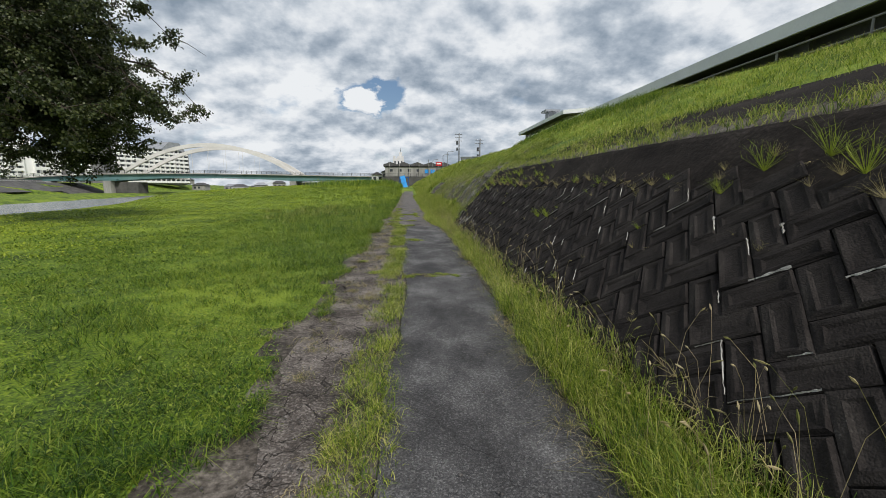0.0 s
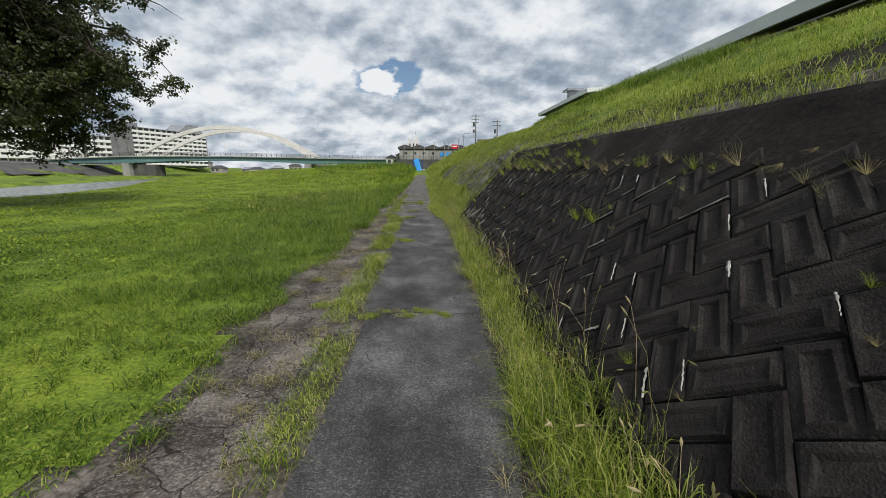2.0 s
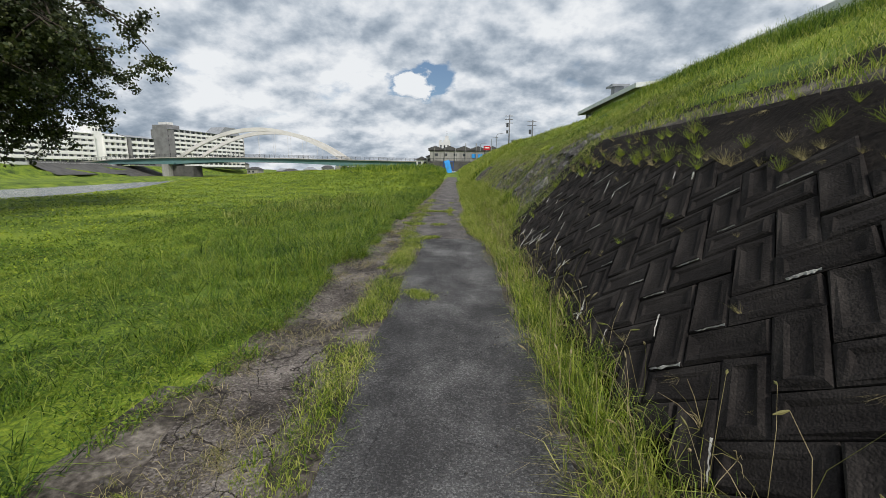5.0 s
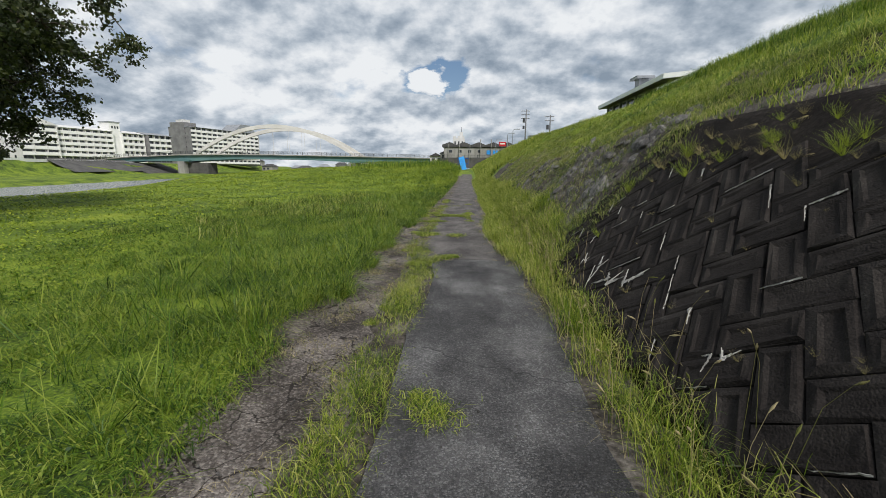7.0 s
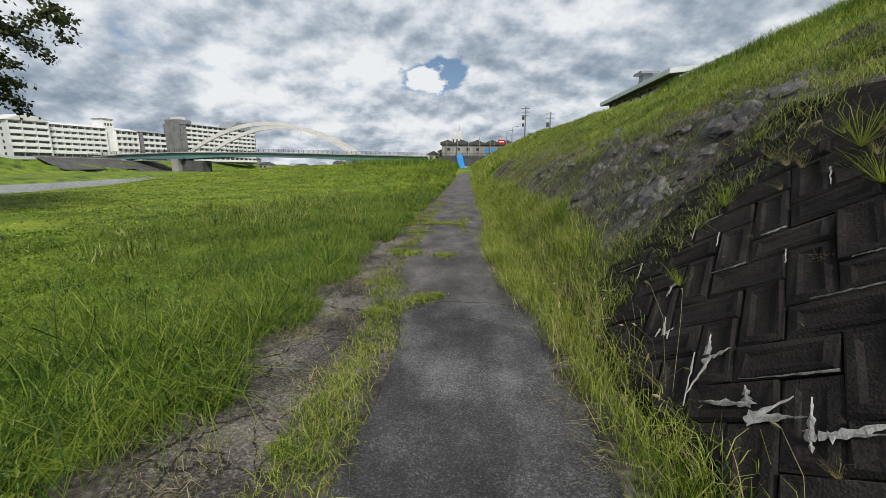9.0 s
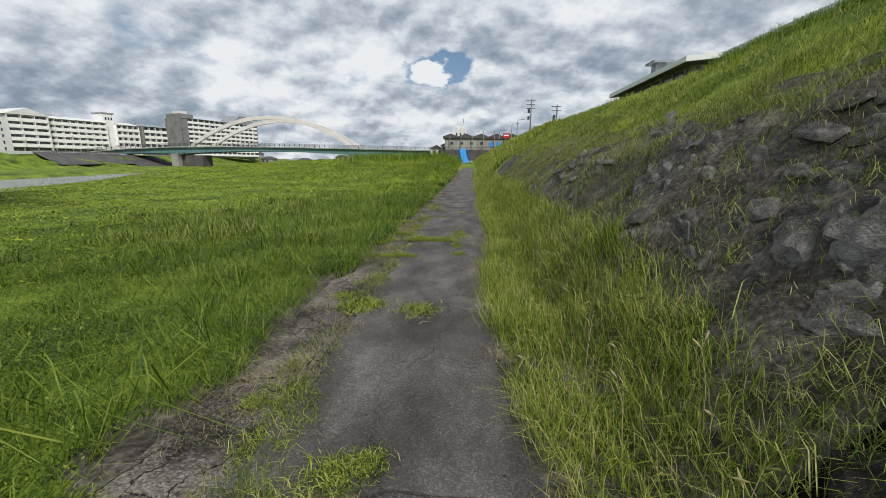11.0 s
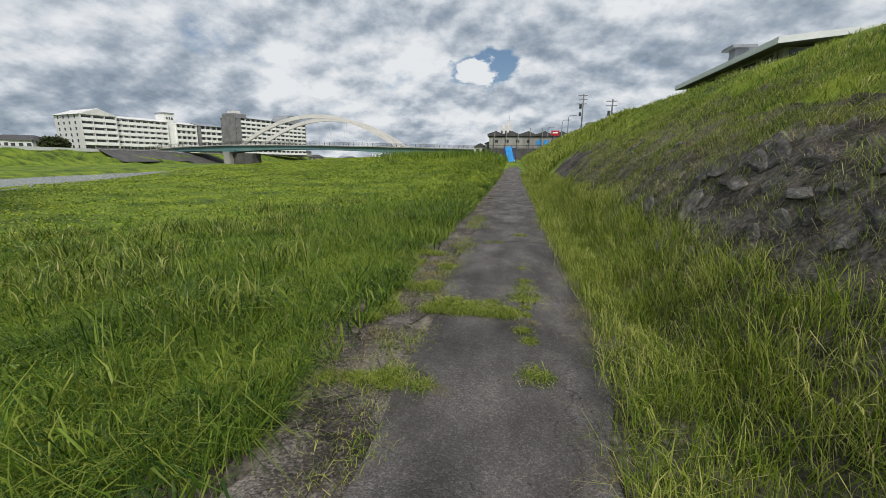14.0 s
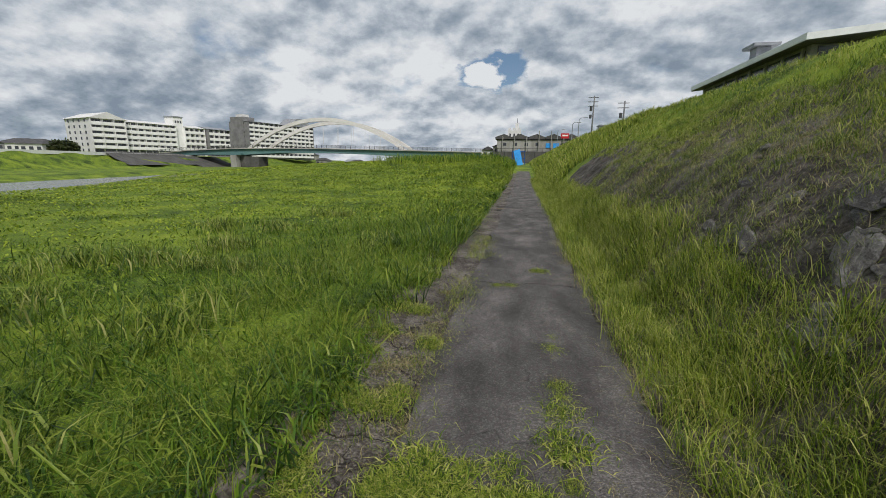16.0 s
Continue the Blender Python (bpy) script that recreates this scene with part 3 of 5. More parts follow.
# ---- apartment houses across the river ----
def bay_meshes(w, h):
    par = Shape().box(-w / 2 + 0.05, w / 2 - 0.05, -1.3, 0.0, -0.15, 1.25)
    par.box(-w / 2, -w / 2 + 0.18, -1.3, 0.0, 0, h)
    win = Shape().box(-w / 2 + 0.3, w / 2 - 0.3, -0.08, 0.05, 0.25, h - 0.35)
    fr = Shape().box(-0.05, 0.05, -0.12, 0.0, 0.25, h - 0.35).box(-w / 2 + 0.22, w / 2 - 0.22, -0.12, 0.0, h - 0.4, h - 0.3)
    return mesh_of("balcony", par.v, par.f, M_white), mesh_of("window", win.v, win.f, M_dark), mesh_of("frame", fr.v, fr.f, M_galv)


def apartment(m, width, depth, storeys, bays, label, wall_mat, h=2.85, gable=True, ground_open=True, side_windows=0, roof_mat=None):
    """A slab block whose balcony front looks along -y of its own frame; base at z = 0."""
    a = thing("apartment_building", m, label, "apartment building", "apartment houses across the river")
    top = h * (storeys + 0.4)
    Shape().box(0, width, 0, depth, 0, top).ob("wall", wall_mat, a)
    Shape().box(-0.15, 0.25, -1.4, 0, 0, top).ob("side_wall", wall_mat, a)
    Shape().box(width - 0.25, width + 0.15, -1.4, 0, 0, top).ob("side_wall", wall_mat, a)
    r = Shape()
    if gable == "front":
        r.prism([(-0.8, top), (width + 0.8, top), (width / 2, top + width * 0.22)], -1.6, depth + 0.3)
    else:
        r.add([(-0.3, -1.7, top), (width + 0.3, -1.7, top), (width + 0.3, depth, top), (-0.3, depth, top), (-0.3, depth * 0.6, top + 1.6), (width + 0.3, depth * 0.6, top + 1.6)],
              [(0, 1, 5, 4), (2, 3, 4, 5), (0, 4, 3), (1, 2, 5), (0, 3, 2, 1)])
    r.ob("roof", roof_mat or M_cream, a)
    w = width / bays
    pm, wm, fm = bay_meshes(w, h)
    for s in range(storeys):
        for b in range(bays):
            at = Matrix.Translation((w * (b + 0.5), 0, h * (s + 0.4)))
            if s > 0 or not ground_open:
                o = hang(new("balcony", pm), a)
                o.matrix_local = at
            g = hang(new("window", wm), a)
            g.matrix_local = at
            f = hang(new("frame", fm), g)
    for k in range(side_windows):
        for s in range(storeys):
            hang(new("window", mesh_side), a).matrix_local = Matrix.Translation((0, depth * (k + 0.7) / (side_windows + 0.4), h * (s + 0.4) + 1.0))
    return a


ss = Shape().box(-0.1, 0.05, -0.55, 0.55, 0, 1.2)
mesh_side = mesh_of("window", ss.v, ss.f, M_dark)
apartment(pose(-186.9, 172, 2.6, 0, 0, 75), 13.6, 20.6, 6, 3, "white six-storey apartment house with gabled balcony front", M_cream, h=2.55, gable="front", side_windows=4)
apartment(pose(-185.0, 185.6, 2.6, 0, 0, 75), 24.0, 11, 6, 8, "long white six-storey apartment wing with balconies", M_white, h=2.5)
apartment(pose(-178.0, 213.5, 2.6, 0, 0, 75), 11.0, 10, 5, 4, "white five-storey apartment wing with balconies", M_white, h=2.9)
apartment(pose(-173.0, 224.5, 2.6, 0, 0, 75), 13.0, 10, 5, 4, "pale five-storey apartment wing with grey end wall", M_grey, h=2.9, roof_mat=M_roof, side_windows=1)
tower_a = thing("stair_tower", pose(-179.0, 208.5, 2.6, 0, 0, 75), "white stair tower above the apartment roof", "tower")
Shape().box(0, 5.0, 0, 7, 0, 20.5).ob("wall", M_white, tower_a)
Shape().box(-0.3, 5.3, -0.3, 7.3, 20.5, 21.0).ob("roof", M_roof, tower_a)
for k in range(3):
    Shape().box(1 + 1.3 * k, 1.7 + 1.3 * k, -0.06, 0.1, 17.6, 18.8).ob("window", M_dark, tower_a)
apartment(pose(-177.1, 265, 3.0, 0, 0, 75), 58.0, 17.4, 8, 14, "eight-storey apartment house with grey end wall and white balconies", M_grey, h=2.8, ground_open=False, side_windows=3, roof_mat=M_roof)
tower_c = thing("stair_tower", pose(-179.0, 266, 3.0, 0, 0, 75), "grey stair tower with pale top", "tower")
Shape().box(-1.0, 8, 1.2, 13, 0, 26.5).ob("wall", M_grey, tower_c)
Shape().box(1.0, 5.4, 3.0, 10, 26.5, 28.3).ob("penthouse", M_cream, tower_c)
gab = thing("roof_gable", pose(-169, 302, 26.0, 0, 0, 75), "grey hipped gable above the apartment roof", "roof")
Shape().prism([(-2, 0), (21, 0), (15, 6.4), (6, 6.4)], -1.0, 12).ob("roof", M_roof, gab)

# dark stone facing of the far levee beside the bridge, and a bush above it
facing = Shape()
for k in range(12):
    ya, yb = 128 + 3.6 * k, 131.6 + 3.6 * k
    rowz = [(-59, -1.0), (-64, 0.9), (-68.5, 3.25)]
    facing.add([(near_bank(y) + dx, y, z + 0.7) for y in (ya, yb) for dx, z in rowz], [(0, 3, 4, 1), (1, 4, 5, 2)])
tagged(facing.ob("levee_facing", M_darkconc), "dark concrete facing of the far levee", "embankment", kind="structure")
bush = thing("bush", pose(-176, 152, 2.6), "dark rounded evergreen bush by the levee road", "bush")
nb_ = np.random.default_rng(8)
bp = nb_.normal(0, 1, (5200, 3)); bp /= np.linalg.norm(bp, axis=1)[:, None]
bp = bp * nb_.uniform(0.75, 1.05, (5200, 1)) * [4.6, 4.0, 2.9] * (0.8 + 0.4 * rough_noise(bp[:, 0] * 3, bp[:, 1] * 3 + bp[:, 2] * 2, 0.9, 12))[:, None] + [0, 0, 2.4]
bd = nb_.normal(0, 0.32, (5200, 2, 3))
# ---- low houses and wall by the far levee ----
def house(m, w, d, h, label, wall=M_cream, roof=M_tile_shade):
    a = thing("house", m, label, "house", "houses behind the levee")
    Shape().box(0, w, 0, d, 0, h).ob("wall", wall, a)
    Shape().add([(-0.6, -0.6, h), (w + 0.6, -0.6, h), (w + 0.6, d + 0.6, h), (-0.6, d + 0.6, h), (w * 0.25, d / 2, h + 2.0), (w * 0.75, d / 2, h + 2.0)],
                [(0, 1, 5, 4), (1, 2, 5), (2, 3, 4, 5), (3, 0, 4), (0, 3, 2, 1)]).ob("roof", roof, a)
    for k in range(max(2, int(w / 3))):
        Shape().box(1 + 3 * k, 2.6 + 3 * k, -0.06, 0.1, h * 0.35, h * 0.75).ob("window", M_dark, a)
    return a


house(pose(-205, 152, 2.8, 0, 0, 12), 16, 9, 4.4, "low house with dark tiled hip roof", M_cream)
house(pose(-192, 148, 2.8, 0, 0, 12), 9, 8, 4.0, "low pale house with dark roof", M_cream)
house(pose(-222, 160, 2.8, 0, 0, 8), 14, 9, 5.0, "low house with dark tiled roof", M_grey)
lev = Shape()
for k in range(60):
    ya, yb = 60 + 2.0 * k, 62 + 2.0 * k
    xa, xb = near_bank(ya) - 67.5, near_bank(yb) - 67.5
    lev.add([(xa, ya, 2.6), (xb, yb, 2.6), (xb, yb, 3.5), (xa, ya, 3.5), (xa - 0.3, ya, 2.6), (xb - 0.3, yb, 2.6), (xb - 0.3, yb, 3.5), (xa - 0.3, ya, 3.5)],
            [(0, 1, 2, 3), (7, 6, 5, 4), (3, 2, 6, 7)])
tagged(lev.ob("parapet", M_white), "low white parapet along the far levee road", "parapet", kind="structure")

far_rng = random.Random(4)
for k in range(16):
    hx_, hy_ = -215 + 12.5 * k + far_rng.uniform(-3, 3), 330 + far_rng.uniform(-20, 30)
    house(pose(hx_, hy_, float(ground_z(hx_, hy_)) - 0.1, 0, 0, far_rng.uniform(-15, 25)), far_rng.uniform(8, 12), 9, far_rng.uniform(3.2, 5.6), "pale distant house with dark roof beyond the bridge", far_rng.choice((M_cream, M_conc, M_conc)), far_rng.choice((M_tile_shade, M_roof)))

# hills on the horizon, the blue haze of distance painted into their colour
hills = Shape()
hx = np.linspace(-5200, -1500, 80)
hz = 60 + 130 * rough_noise(hx, hx * 0, 420, 21) * step(-hx, 1900, 3000) + 25 * rough_noise(hx, hx * 0, 90, 22)
for i in range(79):
    hills.add([(hx[i], 2600, 0), (hx[i + 1], 2600, 0), (hx[i + 1], 2750, hz[i + 1]), (hx[i], 2750, hz[i]), (hx[i + 1], 3000, 0), (hx[i], 3000, 0)], [(0, 1, 2, 3), (3, 2, 4, 5)])
tagged(hills.ob("backdrop", M_hill), "distant forested hills with blue haze put into the colour", "hills", kind="structure")


# ---- town at the end of the path ----
endw = thing("factory", pose(-7.5, 136, 2.0), "long pale concrete riverside building with dark sawtooth roof", "building")
Shape().box(0, 24, 0, 12, 2.9, 6.0).ob("wall", M_conc, endw)
Shape().box(-0.4, 24.2, -0.5, 12, 0, 2.9).ob("foundation", M_darkconc, endw, "dark concrete foundation wall")
for k in range(12):
    Shape().box(0.2 + 2 * k, 0.32 + 2 * k, -0.62, -0.5, 1.6, 3.9).ob("fence_post", M_rail, endw)
Shape().box(0, 23, -0.6, -0.52, 3.7, 3.8).ob("fence_rail", M_rail, endw)
for k in range(4):
    Shape().box(1.6 + 2.9 * k, 2.5 + 2.9 * k, -0.05, 0.1, 4.5, 5.3).ob("window", M_dark, endw)
for k in range(5):
    Shape().prism([(-0.5 + 4.4 * k, 6.2), (4.0 + 4.4 * k, 6.2), (4.0 + 4.4 * k, 6.7), (1.8 + 4.4 * k, 7.6), (-0.5 + 4.4 * k, 6.8)], -0.4, 12).ob("roof", M_tile_shade, endw)
for k in range(3):
    Shape().box(13.0 + 1.9 * k, 14.4 + 1.9 * k, -0.12, 0.1, 4.0, 5.2).ob("window", M_blue if k < 2 else M_dark, endw, "blue painted panel" if k < 2 else "")
for k in range(6):
    Shape().tube([(1.5 + 3.2 * k, -0.5, 3.0), (1.5 + 3.2 * k, -0.5, 8.4 if k in (3, 4) else 7.0)], [0.12, 0.12], 6).ob("post", M_conc, endw)
tow = thing("castle_tower", pose(-5.6, 160, 0.0), "pale beige rooftop tower with battlements and a thin mast", "tower")
Shape().box(0, 4.2, 0, 4.2, 0, 12.4).ob("wall", M_cream, tow)
for k in range(3):
    Shape().box(0.1 + 1.55 * k, 0.95 + 1.55 * k, 0, 0.7, 12.4, 13.2).ob("battlement", M_cream, tow)
    Shape().box(0.5 + 1.3 * k, 1.0 + 1.3 * k, -0.05, 0.1, 9.9, 11.4).ob("window", M_dark, tow)
Shape().box(2.3, 3.5, 1.5, 2.7, 12.4, 14.8).ob("turret", M_cream, tow)
Shape().tube([(2.9, 2.1, 14.8), (2.9, 2.1, 16.6)], [0.1, 0.05], 6).ob("mast", M_rail, tow)
for k, (x, y, w, h) in enumerate(((-9.5, 150, 5, 6.4), (-13.2, 152, 4, 5.4), (3.0, 152, 6, 8.2), (9.6, 150, 5, 7.8))):
    b = thing("town_house", pose(x, y, 1.6), "small grey town house with dark roof by the river", "house", "town houses at the end of the path")
    Shape().box(0, w, 0, 6, 0, h - 1.2).ob("wall", (M_conc, M_cream)[k % 2], b)
    Shape().prism([(-0.4, h - 1.2), (w + 0.4, h - 1.2), (w / 2, h)], -0.4, 6.4).ob("roof", M_tile_shade, b)
    for q in range(2):
        Shape().box(0.6 + q * w / 2, 1.7 + q * w / 2, -0.06, 0.1, h - 3.0, h - 1.8).ob("window", M_dark, b)
sign = thing("billboard", pose(8.4, 128, 4.0), "red rooftop billboard with white emblem", "billboard")
Shape().box(0.2, 2.1, 0, 0.4, 4.0, 5.2).ob("panel", M_red, sign)
Shape().box(0.5, 1.8, -0.03, 0.0, 4.5, 4.85).ob("emblem", M_white, sign)
Shape().tube([(0.5, 0.3, 0), (0.5, 0.3, 4.1)], [0.1, 0.1], 6).ob("post", M_rail, sign)
Shape().tube([(1.9, 0.3, 0), (1.9, 0.3, 4.1)], [0.1, 0.1], 6).ob("post", M_rail, sign)


def utility_pole(m, h, arms, label):
    a = thing("utility_pole", m, label, "utility pole", "utility poles on the levee")
    Shape().tube([(0, 0, -0.3), (0, 0, h)], [0.24, 0.15], 10).ob("pole", M_pole, a, smooth=True)
    for k in range(arms):
        Shape().box(-1.4, 1.0, -0.08, 0.08, h - 0.5 - 1.0 * k, h - 0.36 - 1.0 * k).ob("crossarm", M_rail, a)
        for q in (-1.3, -0.7, 0.3, 0.9):
            Shape().tube([(q, 0, h - 0.36 - k), (q, 0, h - 0.14 - k)], [0.07, 0.04], 6).ob("insulator", M_white, a)
    Shape().tube([(-0.6, 0, h - 3.6), (-0.6, 0, h - 2.5)], [0.34, 0.34], 10).ob("transformer", M_rail, a)
    Shape().tube([(-0.6, 0, h - 5.4), (-0.6, 0, h - 4.5)], [0.3, 0.3], 10).ob("transformer", M_rail, a)
    return a


utility_pole(pose(16.4, 132.7, 4.25), 14.3, 3, "tall grey utility pole with crossarms and transformers")
utility_pole(pose(20.9, 120, 4.25), 11.2, 2, "grey utility pole with two crossarms")


def lamp_post(m, h):
    a = thing("street_lamp", m, "slim grey street lamp on the levee road", "street lamp", "street lamps")
    Shape().tube([(0, 0, 0), (0, 0, h - 0.4), (0.25, 0, h - 0.05), (0.9, 0, h)], [0.1, 0.08, 0.07, 0.05], 6).ob("pole", M_galv, a)
    Shape().box(0.8, 1.6, -0.15, 0.15, h - 0.08, h + 0.06).ob("lamp_head", M_galv, a)


lamp_post(pose(9.2, 110, 4.25), 5.8)
lamp_post(pose(10.4, 110, 4.25), 6.7)
lamp_post(pose(7.0, 118, 4.25), 5.0)
for x, y, w, h, mt in ((12.4, 112, 5, 3.2, M_conc), (14.2, 108, 2.2, 5.2, M_galv), (17.5, 112, 4, 5.6, M_galv)):
    b = thing("shed", pose(x, y, 4.2), "small grey shed on the levee", "shed")
    Shape().box(0, w, 0, 3, 0, h - 0.2).ob("wall", mt, b)
    Shape().box(-0.2, w + 0.2, -0.2, 3.2, h - 0.2, h).ob("roof", M_roof, b)

# blue board leaning on a frame at the far end of the path
bf = thing("blue_ramp", pose(-1.2, 92, 1.4), "bright blue board leaning on a dark blue frame", "ramp")
Shape().box(-0.55, 0.55, -0.06, 0.06, 0, 2.7, pose(0.35, -0.2, 0, -14, -14, 0)).ob("board", M_blue, bf)
for x in (-0.9, 0.1, 1.1):
    Shape().tube([(x, 0.5, 0), (x, 0.5, 2.4)], [0.07, 0.07], 6).ob("post", M_bluedark, bf)
Shape().box(-0.95, 1.15, 0.42, 0.58, 2.2, 2.36).ob("beam", M_bluedark, bf)
Shape().box(-0.95, 1.15, 0.42, 0.58, 1.1, 1.26).ob("beam", M_bluedark, bf)


# ---- buildings on the levee ----
shed = thing("long_shed", pose(8.5, 0, 4.39, -0.5), "long low shed with grey metal eaves and a dark open front", "shed")
# the dark roof colour holds the shade under the eaves against bounce from the grass
Shape().prism([(0.0, 0.74), (0.0, 1.06), (0.06, 1.08), (6.0, 1.7), (6.0, 1.4), (0.06, 0.74)], -30, 30.0).ob("roof", M_tile_shade, shed, "low roof, dark with the shade of its underside")
Shape().box(-0.06, -0.004, -30, 30.05, 0.76, 1.09).box(-0.06, 3.0, 30.004, 30.05, 0.9, 1.12).ob("fascia", M_fascia, shed, "grey metal roof edge")
Shape().box(0.7, 0.9, -30, 29.6, -0.2, 1.0).ob("wall", M_tile_shade, shed, "dark recessed wall")
for k in range(20):
    Shape().box(0.45, 0.55, -29 + 3 * k, -28.85 + 3 * k, -0.2, 0.8).ob("post", M_darkconc, shed)
fen = thing("guard_rail", pose(8.15, 0, 4.2), "low grey guard rail along the levee crest", "railing")
for k in range(24):
    Shape().tube([(0, -28 + 2 * k, -0.1), (0, -28 + 2 * k, 0.5)], [0.025, 0.025], 6).ob("post", M_grey, fen)
Shape().tube([(0, -28, 0.48), (0, 18, 0.48)], [0.022, 0.022], 6).ob("top_rail", M_grey, fen)
Shape().tube([(0, -28, 0.22), (0, 18, 0.22)], [0.018, 0.018], 6).ob("middle_rail", M_grey, fen)

hall = thing("hall", Matrix.Identity(4), "large hall with grey metal roof, deep eaves and vent", "building")
hs = Shape()
hs.add([(26.2, 70, 13.9), (26.2, 70, 14.55), (26.5, 99, 13.9), (26.5, 99, 14.55), (46, 70, 15.9), (46, 70, 16.5), (46, 99, 15.9), (46, 99, 16.5)],
       [(0, 1, 3, 2), (1, 5, 7, 3), (0, 4, 5, 1), (2, 3, 7, 6), (0, 2, 6, 4)])
hs.ob("roof", M_fascia, hall, "grey metal roof with deep fascia")
# thin dark sheet below the roof that paints in the shade of the eaves
Shape().add([(26.3, 70.1, 13.89), (26.6, 98.9, 13.89), (45.8, 98.9, 15.88), (45.8, 70.1, 15.88), (26.3, 70.1, 13.82), (26.6, 98.9, 13.82), (45.8, 98.9, 15.81), (45.8, 70.1, 15.81)],
            [(0, 1, 2, 3), (7, 6, 5, 4), (0, 4, 5, 1), (3, 2, 6, 7), (0, 3, 7, 4), (1, 5, 6, 2)]).ob("soffit", M_tile_shade, hall, "underside of the eaves with its shade put into the dark colour")
Shape().box(28.0, 45.5, 72.2, 98, 4.0, 14.0).ob("wall", M_grey, hall)
Shape().box(27.9, 28.0, 73.0, 97.5, 11.0, 13.6).ob("window", M_dark, hall, "dark strip of windows")
Shape().box(28.6, 30.6, 72.1, 72.2, 12.4, 13.8).ob("door", M_dark, hall, "dark opening under the eaves")
for k in range(8):
    Shape().box(27.7, 27.95, 73.0 + 3.4 * k, 73.3 + 3.4 * k, 4.0, 13.9).ob("column", M_grey, hall)
vent = Shape().box(-0.8, 0.8, -0.8, 0.8, 0, 2.0).box(-1.5, 1.5, -1.5, 1.5, 2.0, 2.35)
vo = vent.ob("roof_vent", M_galv, hall)
vo.location = (28.9, 84, 14.6)

# ---- tree over the lawn ----
def tree(m, label):
    rng = random.Random(11)
    t = thing("tree", m, label, "tree")
    wood, leaf_v, leaf_f = Shape(), [], []
    wood.tube([(0, 0, -0.3), (0.12, 0.08, 1.7), (0.33, 0.0, 3.5), (0.58, -0.17, 5.4), (0.83, 0.0, 7.9), (1.0, 0.17, 10.4)], [0.55, 0.4, 0.36, 0.29, 0.18, 0.07], 12)
    limbs = Shape()
    tips = []
    for k in range(80):
        h = rng.uniform(3.4, 11.0)
        ang = rng.uniform(-0.85, 0.42) if k % 7 else rng.uniform(2.2, 5.2)
        reach = (10.8 - 0.3 * abs(h - 6)) * rng.uniform(0.6, 1.0) * (0.6 if k % 7 == 0 else 0.66 if ang > 0.02 else 1.0)
        if h < 4.6:
            reach *= 0.72
        start = Vector((0.25 + 0.05 * h, 0, h))
        d = Vector((math.cos(ang), math.sin(ang), 0))
        pts = [start]
        for q in range(1, 9):
            f = q / 8
            pts.append(start + d * reach * f + Vector((rng.uniform(-0.4, 0.4), rng.uniform(-0.4, 0.4), 2.2 * math.sin(f * 2.6) - 2.0 * f * f + rng.uniform(-0.2, 0.2))))
        limbs.tube(pts, [0.14 * (1 - 0.115 * q) for q in range(9)], 6)
        for q in range(2, 9):
            for _ in range(4):
                side = Vector((rng.uniform(-1, 1), rng.uniform(-1, 1), rng.uniform(-1.0, 0.5))) * rng.uniform(0.5, 1.35)
                mid = pts[q] + side * 0.5 + Vector((0, 0, 0.1))
                limbs.tube([pts[q], mid, pts[q] + side], [0.03, 0.018, 0.007], 4)
                tips.append((pts[q], pts[q] + side))
    wood.ob("trunk", M_bark, t, smooth=True)
    limbs.ob("limb", M_bark, t)
    nr = np.random.default_rng(3)
    P = []
    for a, b in tips:
        if nr.random() < 0.1:
            continue
        for f in (0.45, 0.75, 1.0):
            n = int(nr.integers(20, 58))
            c = np.array(a) * (1 - f) + np.array(b) * f
            P.append(c + nr.normal(0, 0.13, (n, 3)) * [1.2, 1.2, 0.7])
    P = np.concatenate(P)
    n = len(P)
    d1 = nr.normal(0, 1, (n, 3)); d1[:, 2] -= 0.5
    d1 /= np.linalg.norm(d1, axis=1)[:, None]
    d2 = np.cross(d1, nr.normal(0, 1, (n, 3))); d2 /= np.linalg.norm(d2, axis=1)[:, None]
    L = nr.uniform(0.085, 0.16, (n, 1)); W = L * 0.4
    verts = np.stack([P, P + d1 * L * 0.5 + d2 * W, P + d1 * L, P + d1 * L * 0.5 - d2 * W], 1).reshape(-1, 3)
    quick("crown", verts, np.arange(n * 4).reshape(n, 4), M_leaf, t)
    return t


def quick(name, verts, quads, material, parent=None):
    """A large mesh from arrays."""
    me = bpy.data.meshes.new(name)
    sets = quads if isinstance(quads, tuple) else (quads,)
    loops = np.concatenate([q.ravel() for q in sets])
    total = np.concatenate([np.full(len(q), q.shape[1]) for q in sets])
    me.vertices.add(len(verts))
    me.vertices.foreach_set("co", np.ascontiguousarray(verts, dtype=np.float32).ravel())
    me.loops.add(len(loops))
    me.loops.foreach_set("vertex_index", loops.astype(np.int32))
    me.polygons.add(len(total))
    me.polygons.foreach_set("loop_start", (np.cumsum(total) - total).astype(np.int32))
    me.polygons.foreach_set("loop_total", total.astype(np.int32))
    me.materials.append(material)
    me.update(calc_edges=True)
    return hang(new(name, me), parent)


quick("crown", np.stack([bp, bp + bd[:, 0], bp + bd[:, 0] + bd[:, 1], bp + bd[:, 1]], 1).reshape(-1, 3), np.arange(5200 * 4).reshape(-1, 4), M_leaf, bush)
Shape().tube([(0, 0, -0.2), (0, 0, 2.5)], [0.3, 0.2], 8).ob("trunk", M_bark, bush)
tree(pose(-22.3, 23.3, 0.0, 0, 0, 5), "large broad tree with drooping dark green foliage")


